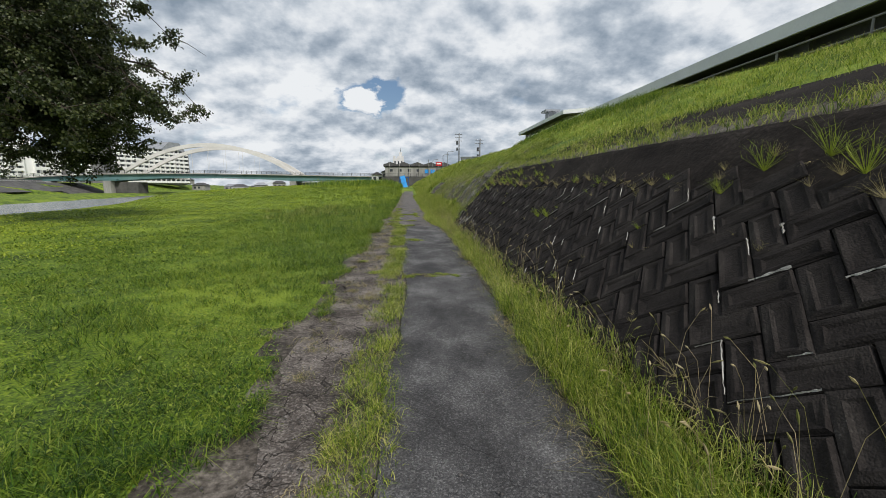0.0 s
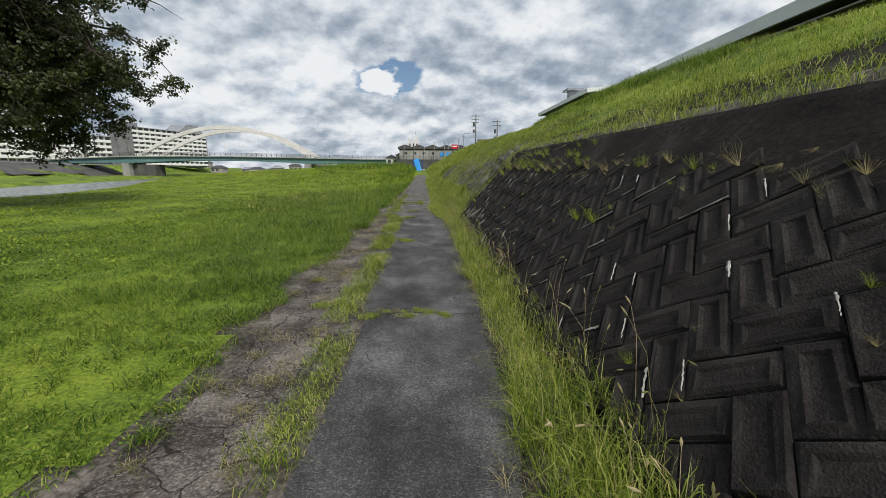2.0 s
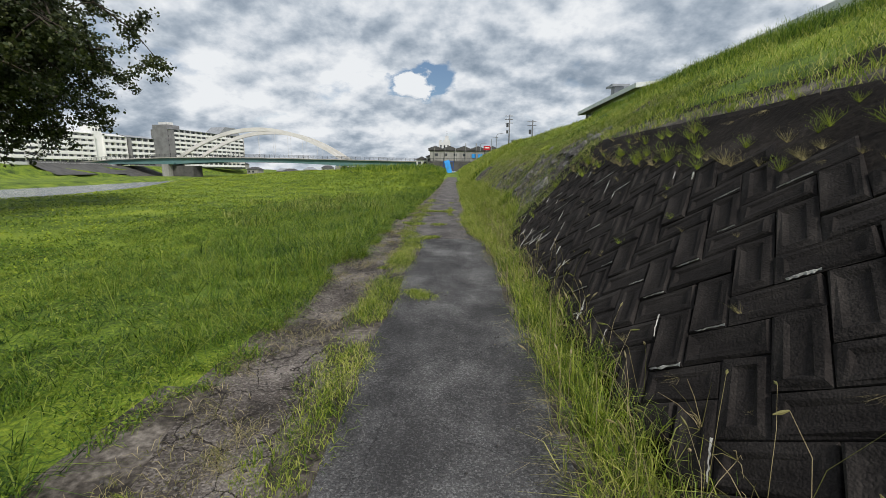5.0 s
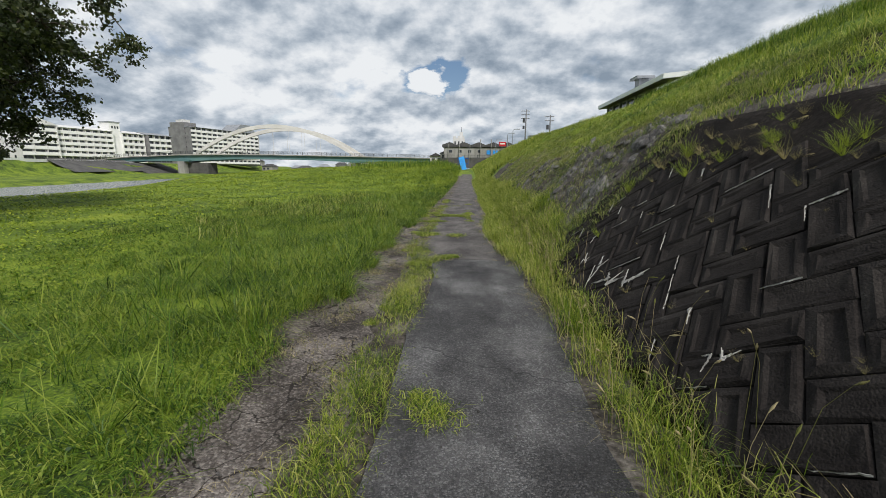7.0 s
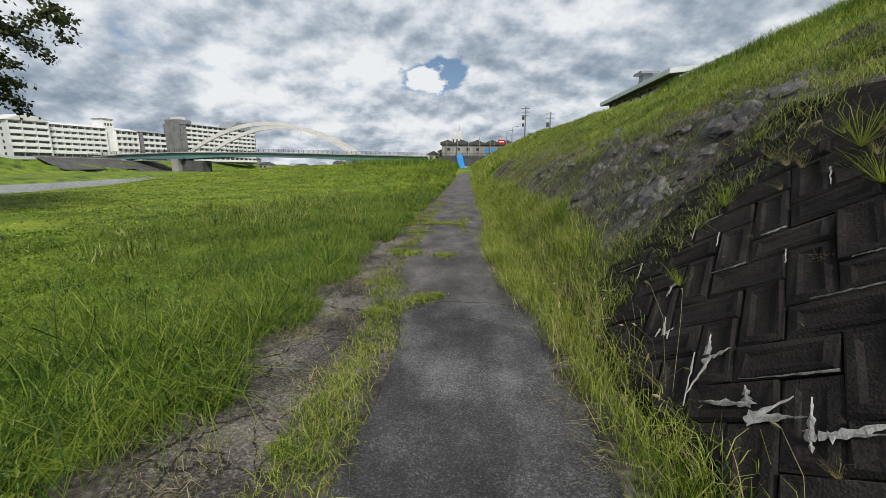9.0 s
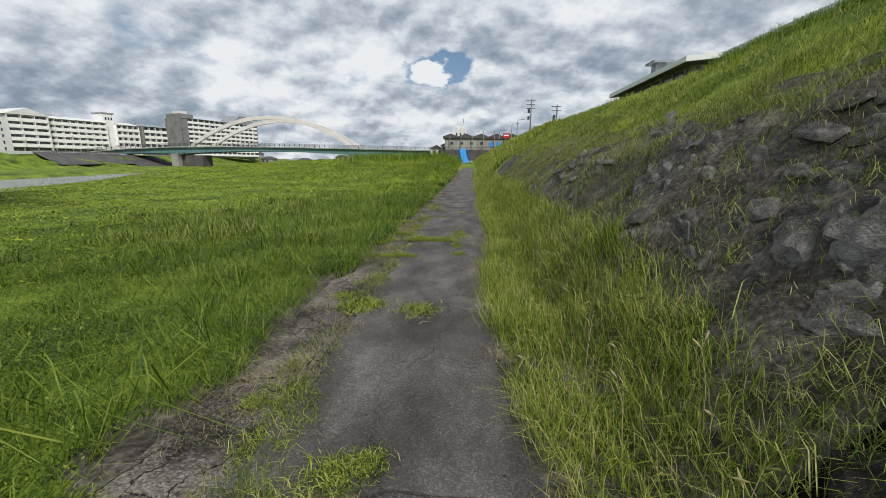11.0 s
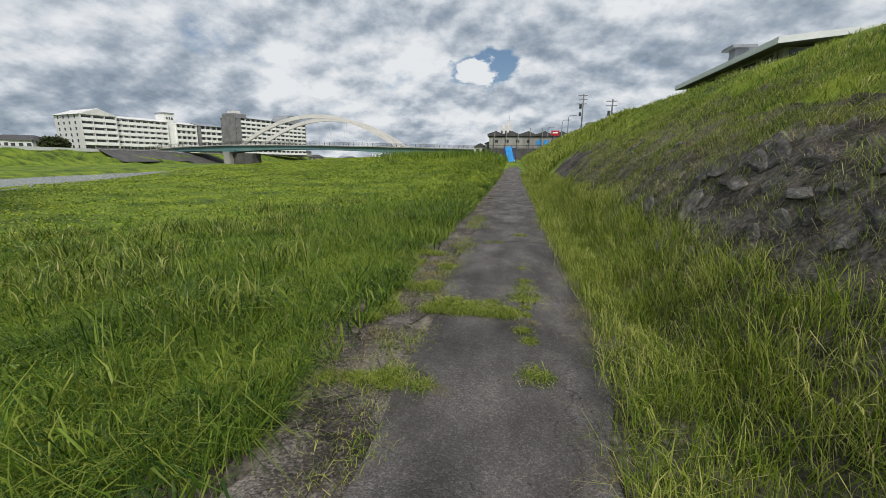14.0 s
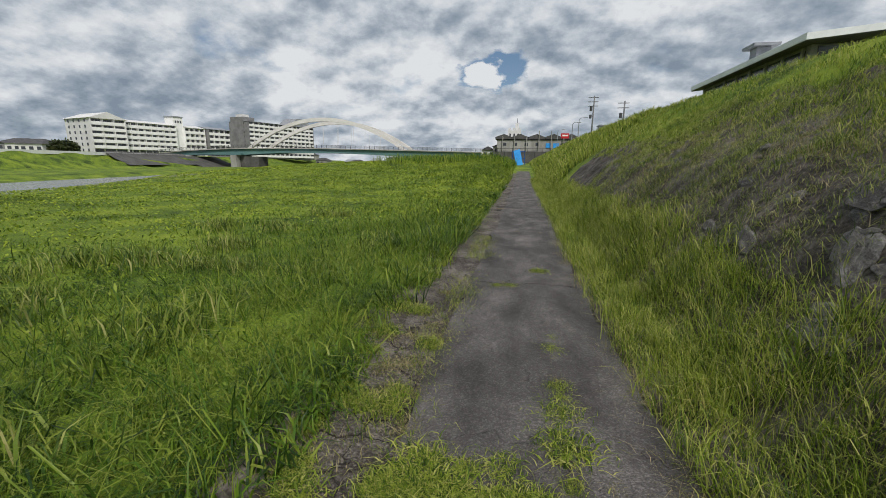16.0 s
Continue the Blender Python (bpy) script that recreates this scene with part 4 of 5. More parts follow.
# ---- grass ----
def blades(P, height, width, rng, lean=0.35, wind=(0.0, 0.0), curl=0.5, upz=(0.0, 0.0, 1.0)):
    """Blades of two pieces each, rooted at P: vertices and quads (the upper piece tapers to nearly a point)."""
    n = len(P)
    a = rng.uniform(0, 2 * np.pi, n)
    tilt = lean * rng.uniform(0.15, 1.7, n)
    b = rng.uniform(0, 2 * np.pi, n)
    side = np.stack([np.cos(a), np.sin(a), np.zeros(n)], 1) * width[:, None] / 2
    fall = np.stack([np.cos(b) * tilt + wind[0], np.sin(b) * tilt + wind[1], np.zeros(n)], 1)
    h = height[:, None]
    z = np.array(upz)
    mid = P + (z * 0.55 + fall * 0.4) * h
    tip = P + (z * (0.95 - 0.55 * curl * tilt[:, None].clip(0, 1.4)) + fall * (0.8 + curl * 0.5)) * h
    v = np.stack([P - side, P + side, mid + side * 0.85, mid - side * 0.85, tip], 1).reshape(-1, 3)
    k = np.arange(n)[:, None] * 5
    q = (k + [0, 1, 2, 3], k + [3, 2, 4])
    return v, q


def field(name, n, x0, x1, y0, y1, keep, height, width, material, seed, label, category="grass", power=1.0, ypower=1.0, per=6, **more):
    """Blades in small tufts over a stretch of the plan, thicker towards x1 and y0 where the powers are over 1."""
    rng = np.random.default_rng(seed)
    x = x1 - (x1 - x0) * rng.random(n // per) ** power
    y = y0 + (y1 - y0) * rng.random(n // per) ** ypower
    k = rng.random(n // per) < keep(x, y)
    x, y = np.repeat(x[k], per), np.repeat(y[k], per)
    spread = 0.02 + 0.0015 * np.abs(y)
    x, y = x + rng.normal(0, 1, len(x)) * spread, y + rng.normal(0, 1, len(x)) * spread
    P = np.stack([x, y, ground_z(x, y) - 0.01], 1)
    h = height(x, y) * rng.uniform(0.45, 1.3, len(x))
    w = width(x, y) * rng.uniform(0.6, 1.4, len(x))
    v, q = blades(P, h, w, rng, **more)
    return tagged(quick(name, v, q, material), label, category, kind="stuff")


def tall(x, y):
    near_path = step(y, 9, 16) * step(x, -6.5, -2.6) * (0.1 + 0.75 * rough_noise(x, y, 1.7, 31))
    return near_path + 0.8 * step(y, 36, 60) * step(x, -22, -6) * (0.5 + 0.5 * rough_noise(x, y, 5, 33))


def clumps(x, y):
    return step(rough_noise(x, y, 0.9, 71), 0.66, 0.82) * step(x, -12, -2.2)


edge = lambda x, y: (x < -1.66 - 0.42 * (rough_noise(y, y * 0, 0.8, 61) - 0.35)) * 1.0
def leaves(name, n, x0, x1, y0, y1, keep, low, high, size, material, seed, label, category, power=1.0, ypower=1.0):
    """Small broad leaves that lie nearly flat over a stretch of the plan, at heights from low to high."""
    rng = np.random.default_rng(seed)
    x, y = x1 - (x1 - x0) * rng.random(n) ** power, y0 + (y1 - y0) * rng.random(n) ** ypower
    k = rng.random(n) < keep(x, y)
    x, y = x[k], y[k]
    n = len(x)
    c = np.stack([x, y, ground_z(x, y) + low(x, y) + (high(x, y) - low(x, y)) * rng.random(n)], 1)
    a, r = rng.uniform(0, 2 * np.pi, n), size(x, y) * rng.uniform(0.6, 1.4, n)
    u = np.stack([np.cos(a), np.sin(a), rng.normal(0, 0.45, n)], 1) * r[:, None]
    w = np.stack([-np.sin(a), np.cos(a), rng.normal(0, 0.45, n)], 1) * r[:, None] * rng.uniform(0.35, 0.7, (n, 1))
    v = np.stack([c - u, c + w * 0.9, c + u, c - w * 0.9], 1).reshape(-1, 3)
    return tagged(quick(name, v, np.arange(n * 4).reshape(n, 4), material), label, category, kind="stuff")


gaps_in = lambda x, y: 0.15 + 0.85 * step(rough_noise(x, y, 0.16, 81) + 0.5 * rough_noise(x, y, 0.6, 82), 0.45, 0.85)
leaves("lawn_leaves", 190000, -9, -1.4, 1.2, 26, lambda x, y: edge(x, y) * gaps_in(x, y), lambda x, y: 0.015 + 0 * x, lambda x, y: 0.05 + 0.05 * rough_noise(x, y, 0.3, 83) + 0.12 * tall(x, y),
       lambda x, y: 0.0095 + 0.0016 * np.abs(x + 1), M_grass, 51, "low leafy clover and crabgrass of the lawn", "clover", 1.9, 1.1)
leaves("lawn_leaves", 150000, -36, -1.6, 10, 75, lambda x, y: (0.35 * (x > -8) * (x < -5) + ((x < -8) | (y > 32)) * 1.0) * (0.3 + 0.7 * step(rough_noise(x, y, 0.7, 84), 0.25, 0.6)), lambda x, y: 0.02 + 0 * x, lambda x, y: 0.06 + 0.05 * rough_noise(x, y, 1.2, 85) + 0.35 * tall(x, y),
       lambda x, y: 0.019 + 0.00105 * np.hypot(x, y - 12), M_turf, 52, "short leafy turf of the far lawn", "clover", 1.5, 1.5)
field("lawn_grass", 205000, -8, -1.35, 1.4, 24, lambda x, y: edge(x, y) * gaps_in(x, y),
      lambda x, y: 0.07 + 0.07 * rough_noise(x, y, 0.5, 35) + 0.12 * clumps(x, y) + 0.26 * tall(x, y), lambda x, y: 0.0055 + 0.001 * tall(x, y), M_grass, 1, "lush green riverside lawn of mixed grass", power=1.9, ypower=1.1, per=9, lean=1.1, curl=1.0)
field("lawn_grass", 120000, -24, -1.6, 12, 62, lambda x, y: ((x < -6) | (y > 20)) * (0.2 + 0.8 * step(rough_noise(x, y, 1.3, 72), 0.3, 0.6)),
      lambda x, y: 0.06 + 0.06 * rough_noise(x, y, 1.4, 36) + 0.14 * clumps(x, y) + 0.40 * tall(x, y), lambda x, y: 0.0065 + 0.00032 * y, M_grass, 2, "green riverside meadow of mixed grass", power=1.9, ypower=1.5, lean=0.8, curl=0.9)
field("lawn_grass", 80000, -7.5, -1.4, 19.5, 31, lambda x, y: edge(x, y) * gaps_in(x, y),
      lambda x, y: 0.08 + 0.07 * rough_noise(x, y, 0.6, 35) + 0.24 * tall(x, y), lambda x, y: 0.006 + 0 * x, M_grass, 14, "lush green grass beside the far stretch of path", power=1.7, ypower=1.4, per=9, lean=1.0, curl=1.0)
field("tall_grass", 32000, -6.0, -1.85, 11, 40, lambda x, y: tall(x, y).clip(0, 1) * step(rough_noise(x, y, 0.6, 73), 0.4, 0.7),
      lambda x, y: 0.36 + 0.3 * rough_noise(x, y, 0.9, 74), lambda x, y: 0.005 + 0.0001 * y, M_grass, 8, "tall arching green grass beside the path", power=1.5, ypower=1.3, per=8, lean=0.9, curl=1.0)
field("tall_grass", 2200, -5.0, -1.85, 13, 36, lambda x, y: step(rough_noise(x, y, 0.9, 86), 0.4, 0.65),
      lambda x, y: 0.34 + 0.25 * rough_noise(x, y, 0.9, 74), lambda x, y: 0.010 + 0 * x, M_grass, 15, "broad arching blades of pale green reed grass", power=1.4, ypower=1.2, per=4, lean=1.0, curl=1.0)
field("verge_grass", 215000, 0.2, 1.75, 0.5, 60, lambda x, y: step(x - path_right(y), 0.14 * rough_noise(y, y * 0, 0.6, 62) - 0.03, 0.15) * (1 - step(x, 1.0 + 0.55 * step(y, 15, 18), 1.2 + 0.55 * step(y, 15, 18))),
      lambda x, y: (0.14 + 0.20 * rough_noise(x, y, 0.5, 37)) * (1 - 0.3 * step(x, 0.8, 1.2) * step(-y, -16, -14)) * (1 + 0.12 * step(y, 15, 20)), lambda x, y: 0.0042 + 0.00004 * y, M_verge, 3,
      "yellow-green verge grass along the foot of the bank", ypower=1.5, lean=0.6, wind=(-0.1, 0), curl=0.8)
field("strip_grass", 44000, -1.14, -0.6, 0.5, 17.5, lambda x, y: (0.1 + 0.9 * step(rough_noise(x, y, 0.55, 38), 0.2, 0.6)) * (1 - np.abs((x + 0.52 - path_left(y) / 2) / 0.24) ** 3).clip(0, 1),
      lambda x, y: 0.045 + 0.09 * rough_noise(x, y, 0.5, 39), lambda x, y: 0.0045 + 0 * x, M_verge, 4, "yellow-green grass strip between the asphalt strips", ypower=1.2, lean=0.9, curl=0.9)
slope_keep = lambda x, y: np.where(y < WALL_END, (x > 2.92) * (1 - (x > 3.5) * (x < 4.4) * step(-y, -8.3, -7.0)) * step(rough_noise(x, y, 1.5, 40) + 0.25 * step(x, 4.5, 6) + 0.5 * step(-x, -3.6, -3.3), 0.30, 0.6), step(rough_noise(x, y, 0.8, 41) + 0.34 * step(x, 2.6, 4.2) - 0.03 + 0.4 * step(y, 28, 42), 0.42, 0.72))
field("slope_grass", 110000, 2.9, 8.3, 0.3, 46, slope_keep, lambda x, y: 0.10 + 0.13 * rough_noise(x, y, 0.7, 42), lambda x, y: 0.0046 + 0.00016 * y, M_verge, 5,
      "uneven green grass on the levee slope", ypower=1.3, lean=0.8, curl=0.9)
stony = lambda x, y: step(rough_noise(x, y, 1.1, 51) + 0.25 * (rough_noise(x, y, 0.35, 52) - 0.5), 0.46, 0.56) * step(x, 1.35, 1.7) * (1 - step(x, 3.0, 3.7)) * (1 - 0.75 * step(y, 24, 30))
field("slope_grass", 180000, 1.05, 5.0, 15.6, 36, lambda x, y: (1 - 0.6 * stony(x, y)) * (0.25 + 0.75 * step(rough_noise(x, y, 0.3, 41), 0.3, 0.6)),
      lambda x, y: 0.07 + 0.10 * rough_noise(x, y, 0.5, 75), lambda x, y: 0.0032 + 0.00006 * y, M_slope, 11, "thin green grass among the stones of the slope", ypower=1.4, lean=0.9, curl=1.0)
field("slope_grass", 22000, 6.2, 8.0, 13, 27, lambda x, y: (x < crest_x(y) + 0.1) * (x > crest_x(y) - 0.9) * 1.0, lambda x, y: 0.2 + 0.16 * rough_noise(x, y, 0.8, 87), lambda x, y: 0.007 + 0 * x, M_grass, 16,
      "tall green grass along the crest of the levee", lean=0.6, curl=0.8)
field("slope_grass", 36000, 1.0, 6.5, 44, 130, lambda x, y: 1.0 + 0 * x, lambda x, y: 0.3 + 0.2 * rough_noise(x, y, 2, 43), lambda x, y: 0.03 + 0 * x, M_verge, 6,
      "green grass on the far levee slope", ypower=1.6, lean=0.5)
field("dry_grass", 36000, 1.1, 3.8, 15.8, 36, lambda x, y: (1 - 0.6 * stony(x, y)) * step(rough_noise(x, y, 0.7, 44), 0.4, 0.65), lambda x, y: 0.07 + 0.10 * rough_noise(x, y, 0.6, 45), lambda x, y: 0.003 + 0 * x, M_dry, 7,
      "dry straw-coloured grass on the stony slope", lean=1.1, curl=1.0)
field("dry_grass", 16000, -1.75, -1.0, 0.6, 26, lambda x, y: step(rough_noise(x, y, 0.5, 46), 0.5, 0.75), lambda x, y: 0.035 + 0.05 * rough_noise(x, y, 0.4, 47), lambda x, y: 0.0035 + 0 * x, M_dry, 9,
      "thin dry grass on the worn edge of the path", lean=1.2, curl=1.0)
field("dry_grass", 26000, 0.15, 0.85, 0.6, 30, lambda x, y: (np.abs(x - path_right(y) - 0.04) < 0.1) * step(rough_noise(x, y, 0.4, 48), 0.35, 0.65), lambda x, y: 0.06 + 0.08 * rough_noise(x, y, 0.4, 49), lambda x, y: 0.003 + 0 * x, M_dry, 10,
      "dry grass edge along the asphalt", lean=1.2, wind=(-0.5, 0), curl=1.0)


field("strip_grass", 9000, -1.35, -0.9, 17.0, 31, lambda x, y: step(rough_noise(x, y, 0.6, 76), 0.52, 0.72) * (1 - np.abs((x + 1.1) / 0.24) ** 3).clip(0, 1),
      lambda x, y: 0.05 + 0.07 * rough_noise(x, y, 0.5, 77), lambda x, y: 0.004 + 0 * x, M_verge, 12, "patchy grass along the crack of the path", lean=0.9, curl=0.9)
field("tall_grass", 7000, -16, -1.5, 62, 100, lambda x, y: 1.0 + 0 * x, lambda x, y: 0.7 + 0.6 * rough_noise(x, y, 3, 78), lambda x, y: 0.05 + 0 * x, M_grass, 13, "tall reedy grass at the end of the meadow", lean=0.35)

# ---- weeds one could pick ----
def tuft_mesh(name, n, h, r, lean, material, seed, width=0.005, upz=(0, 0, 1), rooted=False):
    rng = np.random.default_rng(seed)
    P = np.zeros((n, 3))
    P[:, :2] = rng.normal(0, r, (n, 2))
    v, q = blades(P, h * rng.uniform(0.5, 1.2, n), width * rng.uniform(0.7, 1.3, n), rng, lean=lean, curl=0.9, upz=upz)
    if rooted:
        v[0], v[1] = (-0.002, 0, 0), (0.002, 0, 0)
        q = tuple(np.where(a % 5 == 0, 0, np.where(a % 5 == 1, 1, a)) for a in q)
    me = quick(name, v, q, material)
    data = me.data
    bpy.data.objects.remove(me)
    return data


rng = random.Random(17)
green_tufts = [tuft_mesh("grass_tuft", 380, 0.07, 0.062, 0.8, M_verge, 100 + k, 0.0055) for k in range(4)]
dry_tufts = [tuft_mesh("grass_tuft", 130, 0.06, 0.055, 1.1, M_dry, 110 + k, 0.004) for k in range(3)]


def path_tuft(x, y, size, wide=1.0, dry=False):
    o = new("grass_tuft", rng.choice(dry_tufts if dry else green_tufts))
    o.matrix_world = Matrix.Translation((x, y, float(ground_z(x, y)) + 0.0)) @ Matrix.Rotation(rng.uniform(0, 6.28), 4, "Z") @ Matrix.Diagonal((size * wide, size * wide, size, 1))
    tagged(o, "small dry grass tuft rooted in the asphalt" if dry else "small green grass tuft rooted in an asphalt crack", "grass tuft", "weeds on the path")


for x, y, size in ((-0.32, 12.13, 0.9), (-0.44, 12.29, 0.9), (-0.39, 16.7, 0.9), (-0.55, 16.6, 1.0), (-1.07, 19.0, 1.2), (-0.95, 19.1, 1.0), (-0.4, 18.95, 1.0), (-1.05, 21.57, 0.8), (-0.86, 23.14, 0.8),
                   (-0.65, 23.1, 0.7), (-0.45, 23.15, 0.7), (-0.06, 21.73, 0.6), (-0.68, 26.47, 0.5), (-0.5, 26.5, 0.5), (-0.1, 27.32, 0.9), (-0.09, 24.65, 0.6), (-0.1, 24.04, 0.7), (-0.11, 23.72, 0.8),
                   (-1.24, 23.56, 1.0), (-1.63, 23.64, 0.9), (-1.65, 24.31, 0.9), (-0.91, 23.06, 1.0), (-0.75, 22.95, 1.0), (-0.09, 23.37, 1.0), (-1.47, 25.35, 0.9), (-1.75, 25.41, 1.0), (-1.33, 19.34, 0.7)):
    wide = rng.uniform(1.0, 1.7)
    path_tuft(x, y, size, wide)
for k in range(20):
    f = k / 19
    path_tuft(-0.62 + 1.0 * f, 7.52 + rng.uniform(-0.11, 0.11), rng.uniform(0.2, 0.65) * (1.15 - 0.6 * f), rng.uniform(1.0, 1.6), rng.random() < 0.5)
for k in range(16):
    path_tuft(-1.08 + 0.85 * k / 15, 22.9 + rng.uniform(-0.05, 0.05), rng.uniform(0.6, 1.0), 1.1)
for k in range(12):
    path_tuft(-1.5 + 0.8 * k / 11, 21.46 + rng.uniform(-0.05, 0.05), rng.uniform(0.4, 0.8), 1.1, rng.random() < 0.3)
for k in range(14):
    path_tuft(-0.1 + rng.uniform(-0.05, 0.05), 22.3 + 2.6 * k / 13, rng.uniform(0.4, 0.8), 1.0, rng.random() < 0.5)
for k in range(26):
    path_tuft(rng.uniform(-1.75, -1.05), rng.uniform(22.2, 25.5), rng.uniform(0.5, 1.0), 1.2, rng.random() < 0.35)
for k in range(34):
    path_tuft(rng.uniform(-1.7, -0.95), rng.uniform(1.5, 27), rng.uniform(0.4, 0.8), rng.uniform(1.0, 1.8), rng.random() < 0.6)
for k in range(20):
    path_tuft(rng.uniform(-1.3, 0.4), rng.choice((16.5, 23.15, 25.6, 26.6, 31.0, 36.0)) + rng.uniform(-0.05, 0.05), rng.uniform(0.3, 0.5), 1.3, True)

# dark leafy weeds standing in the meadow
meadow_weeds = [tuft_mesh("meadow_weed", 150, 0.38, 0.2, 0.55, M_slope, 150 + k, 0.013) for k in range(3)]
for k in range(34):
    x, y = rng.gauss(-5.6, 1.6), rng.gauss(24.5, 3.6)
    if x > -2.6:
        continue
    o = new("meadow_weed", rng.choice(meadow_weeds))
    q = rng.uniform(0.6, 1.15)
    o.matrix_world = Matrix.Translation((x, y, float(ground_z(x, y)))) @ Matrix.Rotation(rng.uniform(0, 6.28), 4, "Z") @ Matrix.Diagonal((q * 1.2, q * 1.2, q, 1))
    tagged(o, "dark green leafy weed standing in the meadow", "weed", "weeds in the meadow")

# weeds that hang on the bank wall
wall_green = [tuft_mesh("wall_weed", 44, 0.30, 0.07, 0.34, M_verge, 120 + k, 0.004, (-0.25, 0, 1.0), True) for k in range(3)]
wall_dry = [tuft_mesh("wall_weed", 34, 0.28, 0.07, 0.45, M_dry, 130 + k, 0.0028, (-0.7, 0, -0.5) if k == 2 else (-0.3, 0, 0.95), True) for k in range(3)]


def wall_weed(y, s, size, dry):
    o = new("wall_weed", rng.choice(wall_dry if dry else wall_green))
    o.matrix_world = Matrix.Translation(face_point(y, s, 0.0)) @ Matrix.Rotation(rng.uniform(-0.4, 0.4), 4, "X") @ Matrix.Diagonal((size, size, size, 1))
    tagged(o, "dry straw-coloured weed hanging from the block wall" if dry else "yellow-green weed growing out of the block wall", "weed", "weeds on the bank wall")


for k in range(110):
    wall_weed(-1.5 + 17.4 * (k + rng.uniform(-1.2, 1.2)) / 110, S_TOP - 0.11 + rng.gauss(0, 0.09), 0.25 + 0.7 * rng.random() ** 1.5, rng.random() < 0.72)
for k in range(70):
    wall_weed(rng.uniform(0.5, 15.8), rng.uniform(0.1, 2.05), rng.uniform(0.15, 0.45), rng.random() < 0.9)
for k in range(50):
    wall_weed(rng.uniform(9.5, 15.7), rng.uniform(2.15, 2.85), rng.uniform(0.3, 0.7), rng.random() < 0.5)
for y, s, size in ((7.99, 1.3, 0.8), (7.56, 1.33, 0.9), (3.44, 2.35, 1.2), (3.08, 2.15, 1.3), (15.2, 0.85, 0.7), (14.6, 1.9, 1.0), (15.0, 2.2, 1.1), (15.6, 1.6, 0.9)):
    wall_weed(y, s, size, False)


# ---- lime in the joints of the wall ----
lime = Shape()


def streak(y, s, ang, length, w0, w1, d=0.026):
    """A ragged tapering run of lime along a joint."""
    n = 11
    du, dv = math.cos(ang), math.sin(ang)
    ring = []
    for q in range(n):
        f = q / (n - 1)
        w = (w0 + (w1 - w0) * f) * rng.uniform(0.3, 1.6)
        yy, sv = y + du * length * f + rng.uniform(-0.004, 0.004), s + dv * length * f + rng.uniform(-0.004, 0.004)
        ring += [face_point(yy - dv * w, sv + du * w, d), face_point(yy + dv * w, sv - du * w, d), face_point(yy, sv, d + 0.006)]
    f = []
    for q in range(n - 1):
        a, b = 3 * q, 3 * q + 3
        f += [(a, a + 2, b + 2, b), (a + 2, a + 1, b + 1, b + 2)]
    lime.add(ring, f)


for by, bs, turn in placed:
    if rng.random() > 0.42:
        continue
    ca, sa = math.cos(radians(turn)), math.sin(radians(turn))
    ends = [Vector((by + ca * UNIT * e - sa * UNIT * 0.5 * g, bs + sa * UNIT * e + ca * UNIT * 0.5 * g)) for e in (-1, 1) for g in (-1, 1)]
    i, j = rng.choice(((0, 1), (0, 2), (1, 3), (2, 3), (0, 1), (2, 3)))
    p, q = ends[i], ends[j]
    if (q - p).length > UNIT * 1.5 and rng.random() < 0.5:
        q = (p + q) / 2
    if max(p.y, q.y) > S_TOP - 0.1 or min(p.y, q.y) < 0.02 or max(p.x, q.x) > WALL_END - 0.1:
        continue
    if q.y > p.y:
        p, q = q, p
    ang, length = math.atan2(q.y - p.y, q.x - p.x), (q - p).length
    big = rng.random() < 0.22
    streak(p.x, p.y, ang, length * rng.uniform(0.5, 1.0), 0.006 if not big else 0.013, 0.002 if not big else 0.006)
for y, s, size in ((14.45, 0.53, 1.0), (14.88, 0.52, 0.7), (14.01, 0.48, 1.3), (13.71, 0.58, 1.0), (15.21, 0.83, 0.5), (11.0, 0.33, 0.7), (12.2, 0.5, 0.6)):
    for a0 in rng.sample((0.25, 0.75, 1.25, 1.75, 0.6, 1.4), 4):
        streak(y + rng.uniform(-0.05, 0.05), s + rng.uniform(-0.05, 0.05), math.pi * a0 + rng.uniform(-0.2, 0.2), rng.uniform(0.06, 0.26) * size, 0.018 * size * rng.uniform(0.5, 1.5), 0.003, 0.028)
lime.ob("lime_streaks", M_mortar, bank_wall, "white lime streaks in the joints")["kind"] = "stuff"


# ---- broken stones on the slope past the wall ----
def stone_mesh(seed):
    r = random.Random(seed)
    bm = bmesh.new()
    bmesh.ops.create_icosphere(bm, subdivisions=2, radius=0.5)
    cuts = [Vector((r.uniform(-1, 1), r.uniform(-1, 1), r.uniform(-1, 1))).normalized() for _ in range(9)] + [Vector((0, 0, 1))]
    lim = [r.uniform(0.26, 0.42) for _ in cuts]
    for v in bm.verts:
        for c, h in zip(cuts, lim):
            d = v.co.dot(c)
            if d > h:
                v.co -= c * (d - h)
        v.co += Vector((r.uniform(-1, 1), r.uniform(-1, 1), r.uniform(-1, 1))) * 0.012
    bm.normal_update()
    me = bpy.data.meshes.new("stone")
    bm.to_mesh(me)
    bm.free()
    me.materials.append(M_stone)
    return me


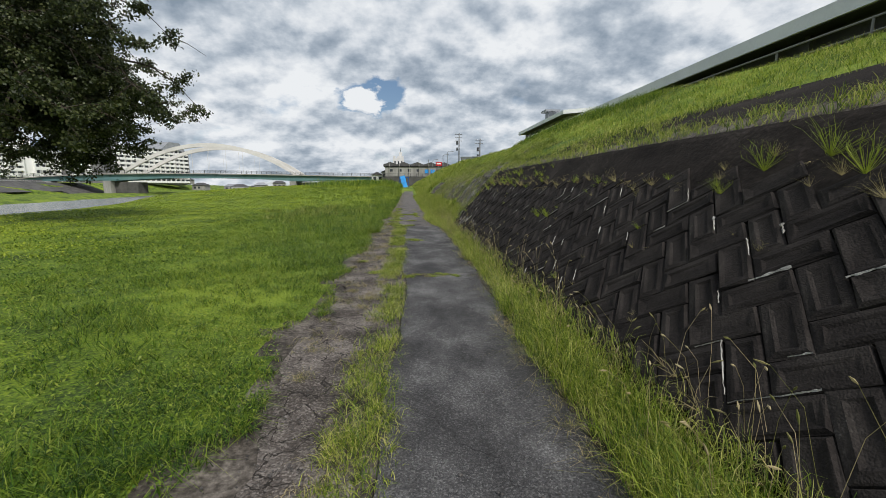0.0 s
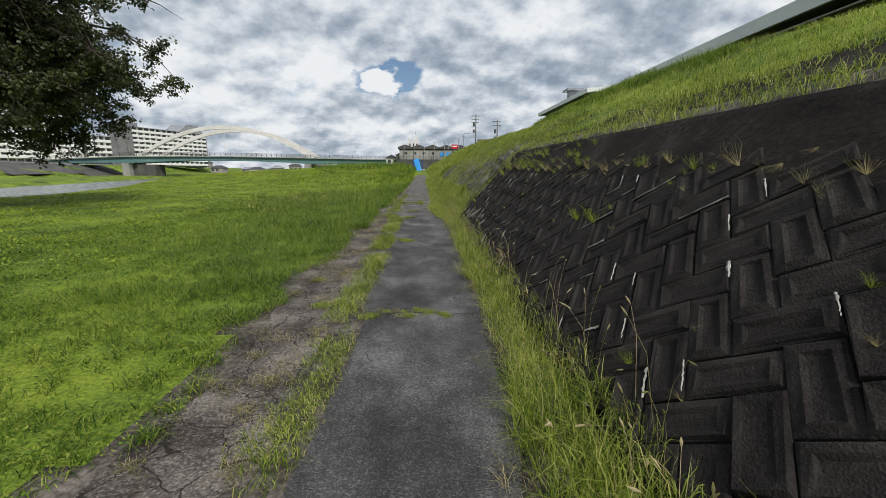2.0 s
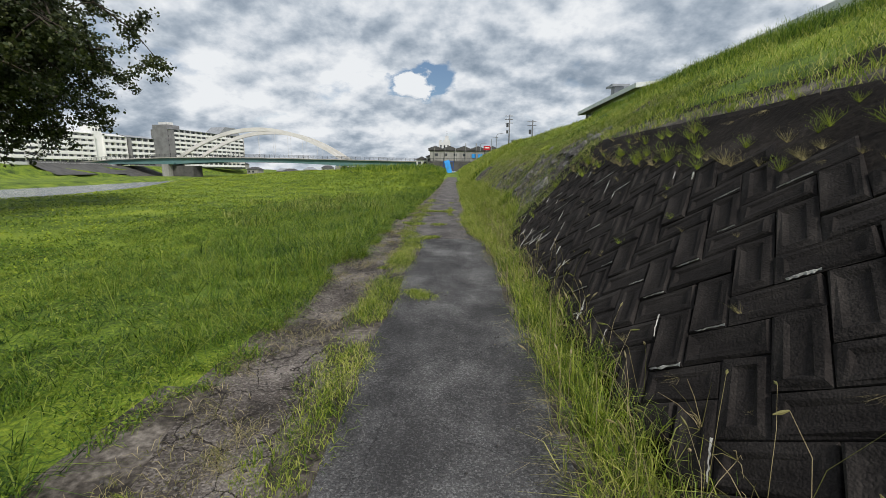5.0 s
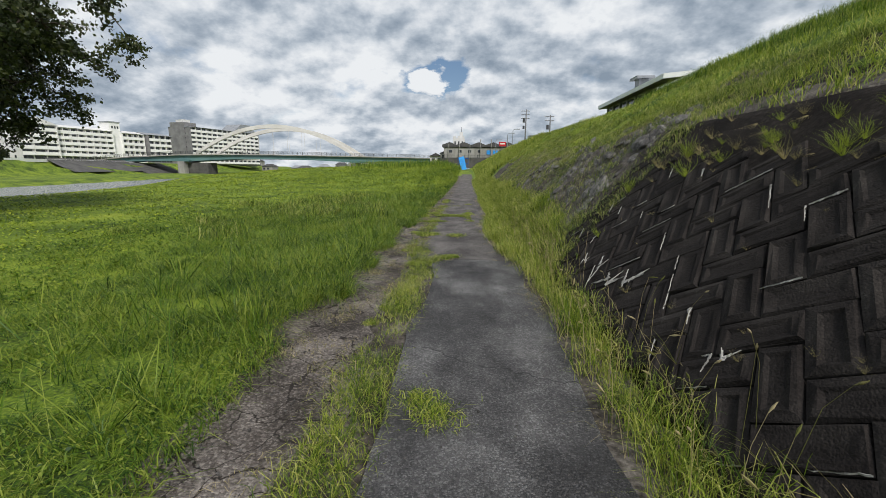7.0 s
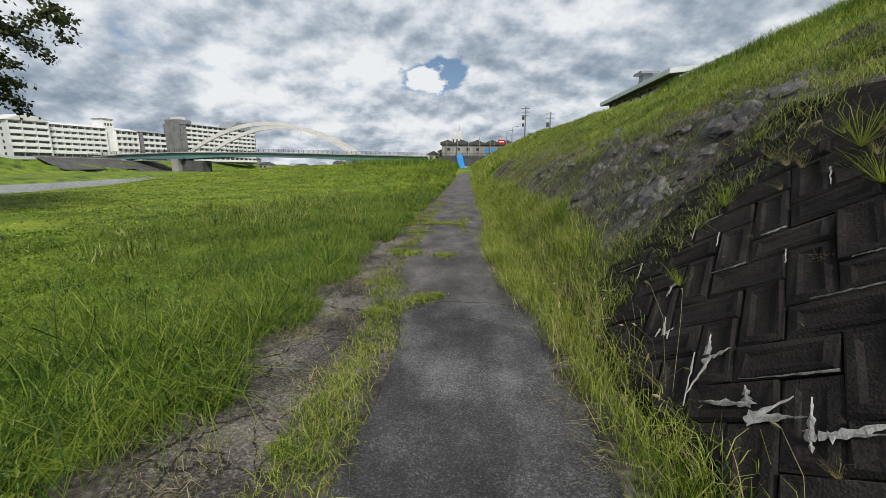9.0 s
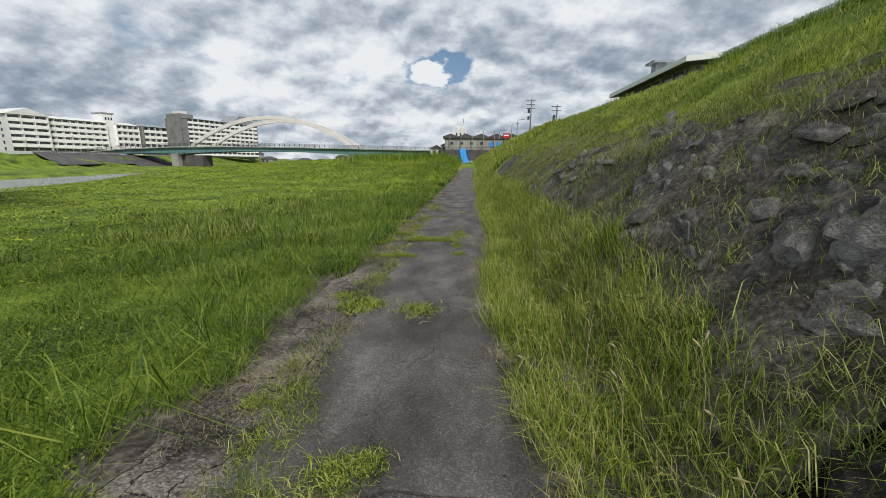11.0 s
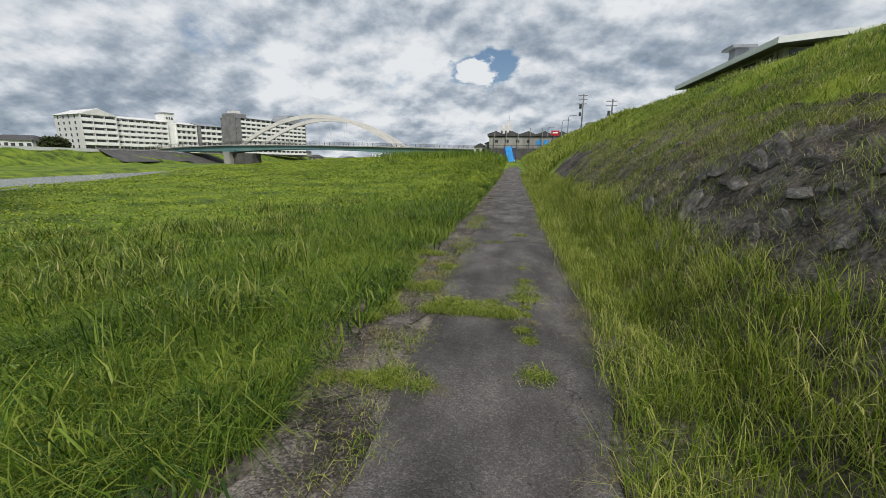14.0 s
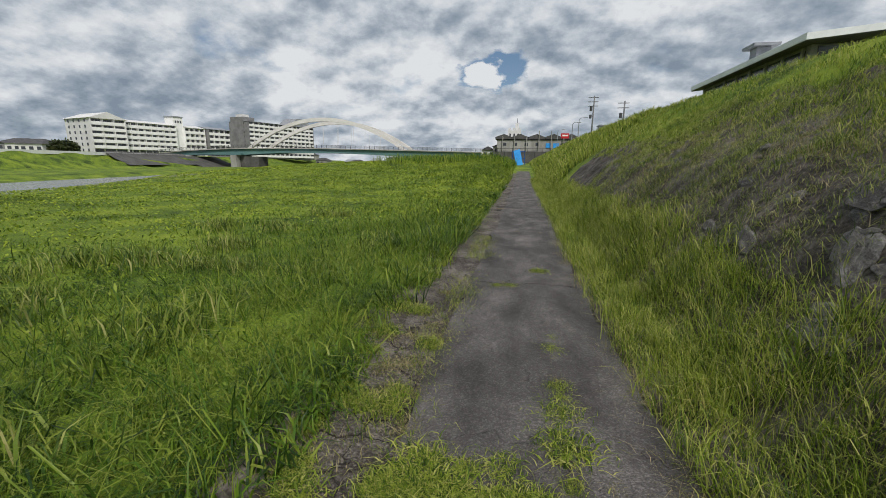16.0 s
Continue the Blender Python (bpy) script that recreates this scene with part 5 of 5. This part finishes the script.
stones = [stone_mesh(k) for k in range(8)]
stone_slope = tagged(new("stone_slope"), "broken grey stones showing through the grass of the bank", "stones", kind="structure")
count = 0
while count < 290:
    y = 16.7 + 15 * rng.random() ** 1.3
    x = rng.uniform(1.4, 3.6)
    if stony(np.array([x]), np.array([y]))[0] < rng.random() or (y < WALL_END + 0.1 and x < 2.9):
        continue
    z = float(ground_z(x, y))
    o = new("stone", rng.choice(stones))
    o.parent = stone_slope
    k = 0.14 + 0.34 * rng.random() ** 1.6
    o.matrix_local = Matrix.Translation((x, y, z)) @ Matrix.Translation(out_n * (-0.07 * k)) @ frame_m @ Matrix.Rotation(rng.uniform(-0.25, 0.25), 4, "X") @ Matrix.Rotation(rng.gauss(0.35, 0.25), 4, "Z") @ Matrix.Diagonal((k * rng.uniform(1.0, 1.7), k * rng.uniform(0.6, 0.95), k * rng.uniform(0.26, 0.42), 1))
    count += 1

# pebbles on the worn edge and the path
nr = np.random.default_rng(77)
n = 5200
px = np.where(nr.random(n) < 0.72, nr.uniform(-1.65, -1.0, n), nr.uniform(-0.65, 0.5, n))
py = 1.0 + 27 * nr.random(n) ** 1.2
pr = 0.0035 + 0.010 * nr.random(n) ** 4
pz = ground_z(px, py) + 0.015
c = np.stack([px, py, pz], 1)
octa = np.array([(1, 0, 0), (0, 1, 0), (-1, 0, 0), (0, -1, 0), (0, 0, 0.8), (0, 0, -0.8)])
v = c[:, None] + octa[None] * pr[:, None, None] * nr.uniform(0.6, 1.4, (n, 6, 1))
tri = np.array([(0, 1, 4), (1, 2, 4), (2, 3, 4), (3, 0, 4), (1, 0, 5), (2, 1, 5), (3, 2, 5), (0, 3, 5)])
tagged(quick("gravel", v.reshape(-1, 3), (np.arange(n)[:, None, None] * 6 + tri[None]).reshape(-1, 3), M_stone), "loose grey gravel on the worn asphalt", "gravel", kind="stuff")

# foxtail seed heads over the verge
n = 330
fy = 1.0 + 19 * nr.random(n) ** 1.2
fx = nr.uniform(0.62, 1.25, n)
fox = Shape()
for x, y in zip(fx, fy):
    z, h = float(ground_z(x, y)), rng.uniform(0.32, 0.62)
    lx, ly = rng.uniform(-0.22, 0.12), rng.uniform(-0.15, 0.15)
    p0, p1, p2 = Vector((x, y, z)), Vector((x + lx * 0.4, y + ly * 0.4, z + h * 0.7)), Vector((x + lx, y + ly, z + h))
    fox.tube([p0, p1, p2], [0.0016, 0.0013, 0.001], 3)
    d = Vector((lx * 0.8, ly * 0.8, h * rng.uniform(-0.05, 0.3))).normalized() * rng.uniform(0.03, 0.065)
    fox.tube([p2, p2 + d * 0.5, p2 + d], [0.002, 0.0065, 0.002], 5)
tagged(fox.ob("foxtail_grass", M_dry), "straw-coloured foxtail seed heads above the verge", "foxtail", kind="stuff")


# dead twigs at the foot of the wall
twigs = Shape()
for k in range(90):
    y = 1.5 + 14.3 * rng.random()
    p = face_point(y, rng.uniform(0.05, 0.4), 0.03)
    for q in range(rng.randint(3, 6)):
        d = Vector((-rng.uniform(0.1, 0.9), rng.uniform(-1, 1), rng.uniform(-0.1, 1.0))).normalized() * rng.uniform(0.10, 0.32)
        twigs.tube([p, p + d * 0.55 + Vector((0, 0, 0.02)), p + d], [0.0022, 0.0016, 0.0008], 3)
tagged(twigs.ob("dead_twigs", M_dry), "straw-coloured dead stalks against the wall foot", "dead stalks", kind="stuff")
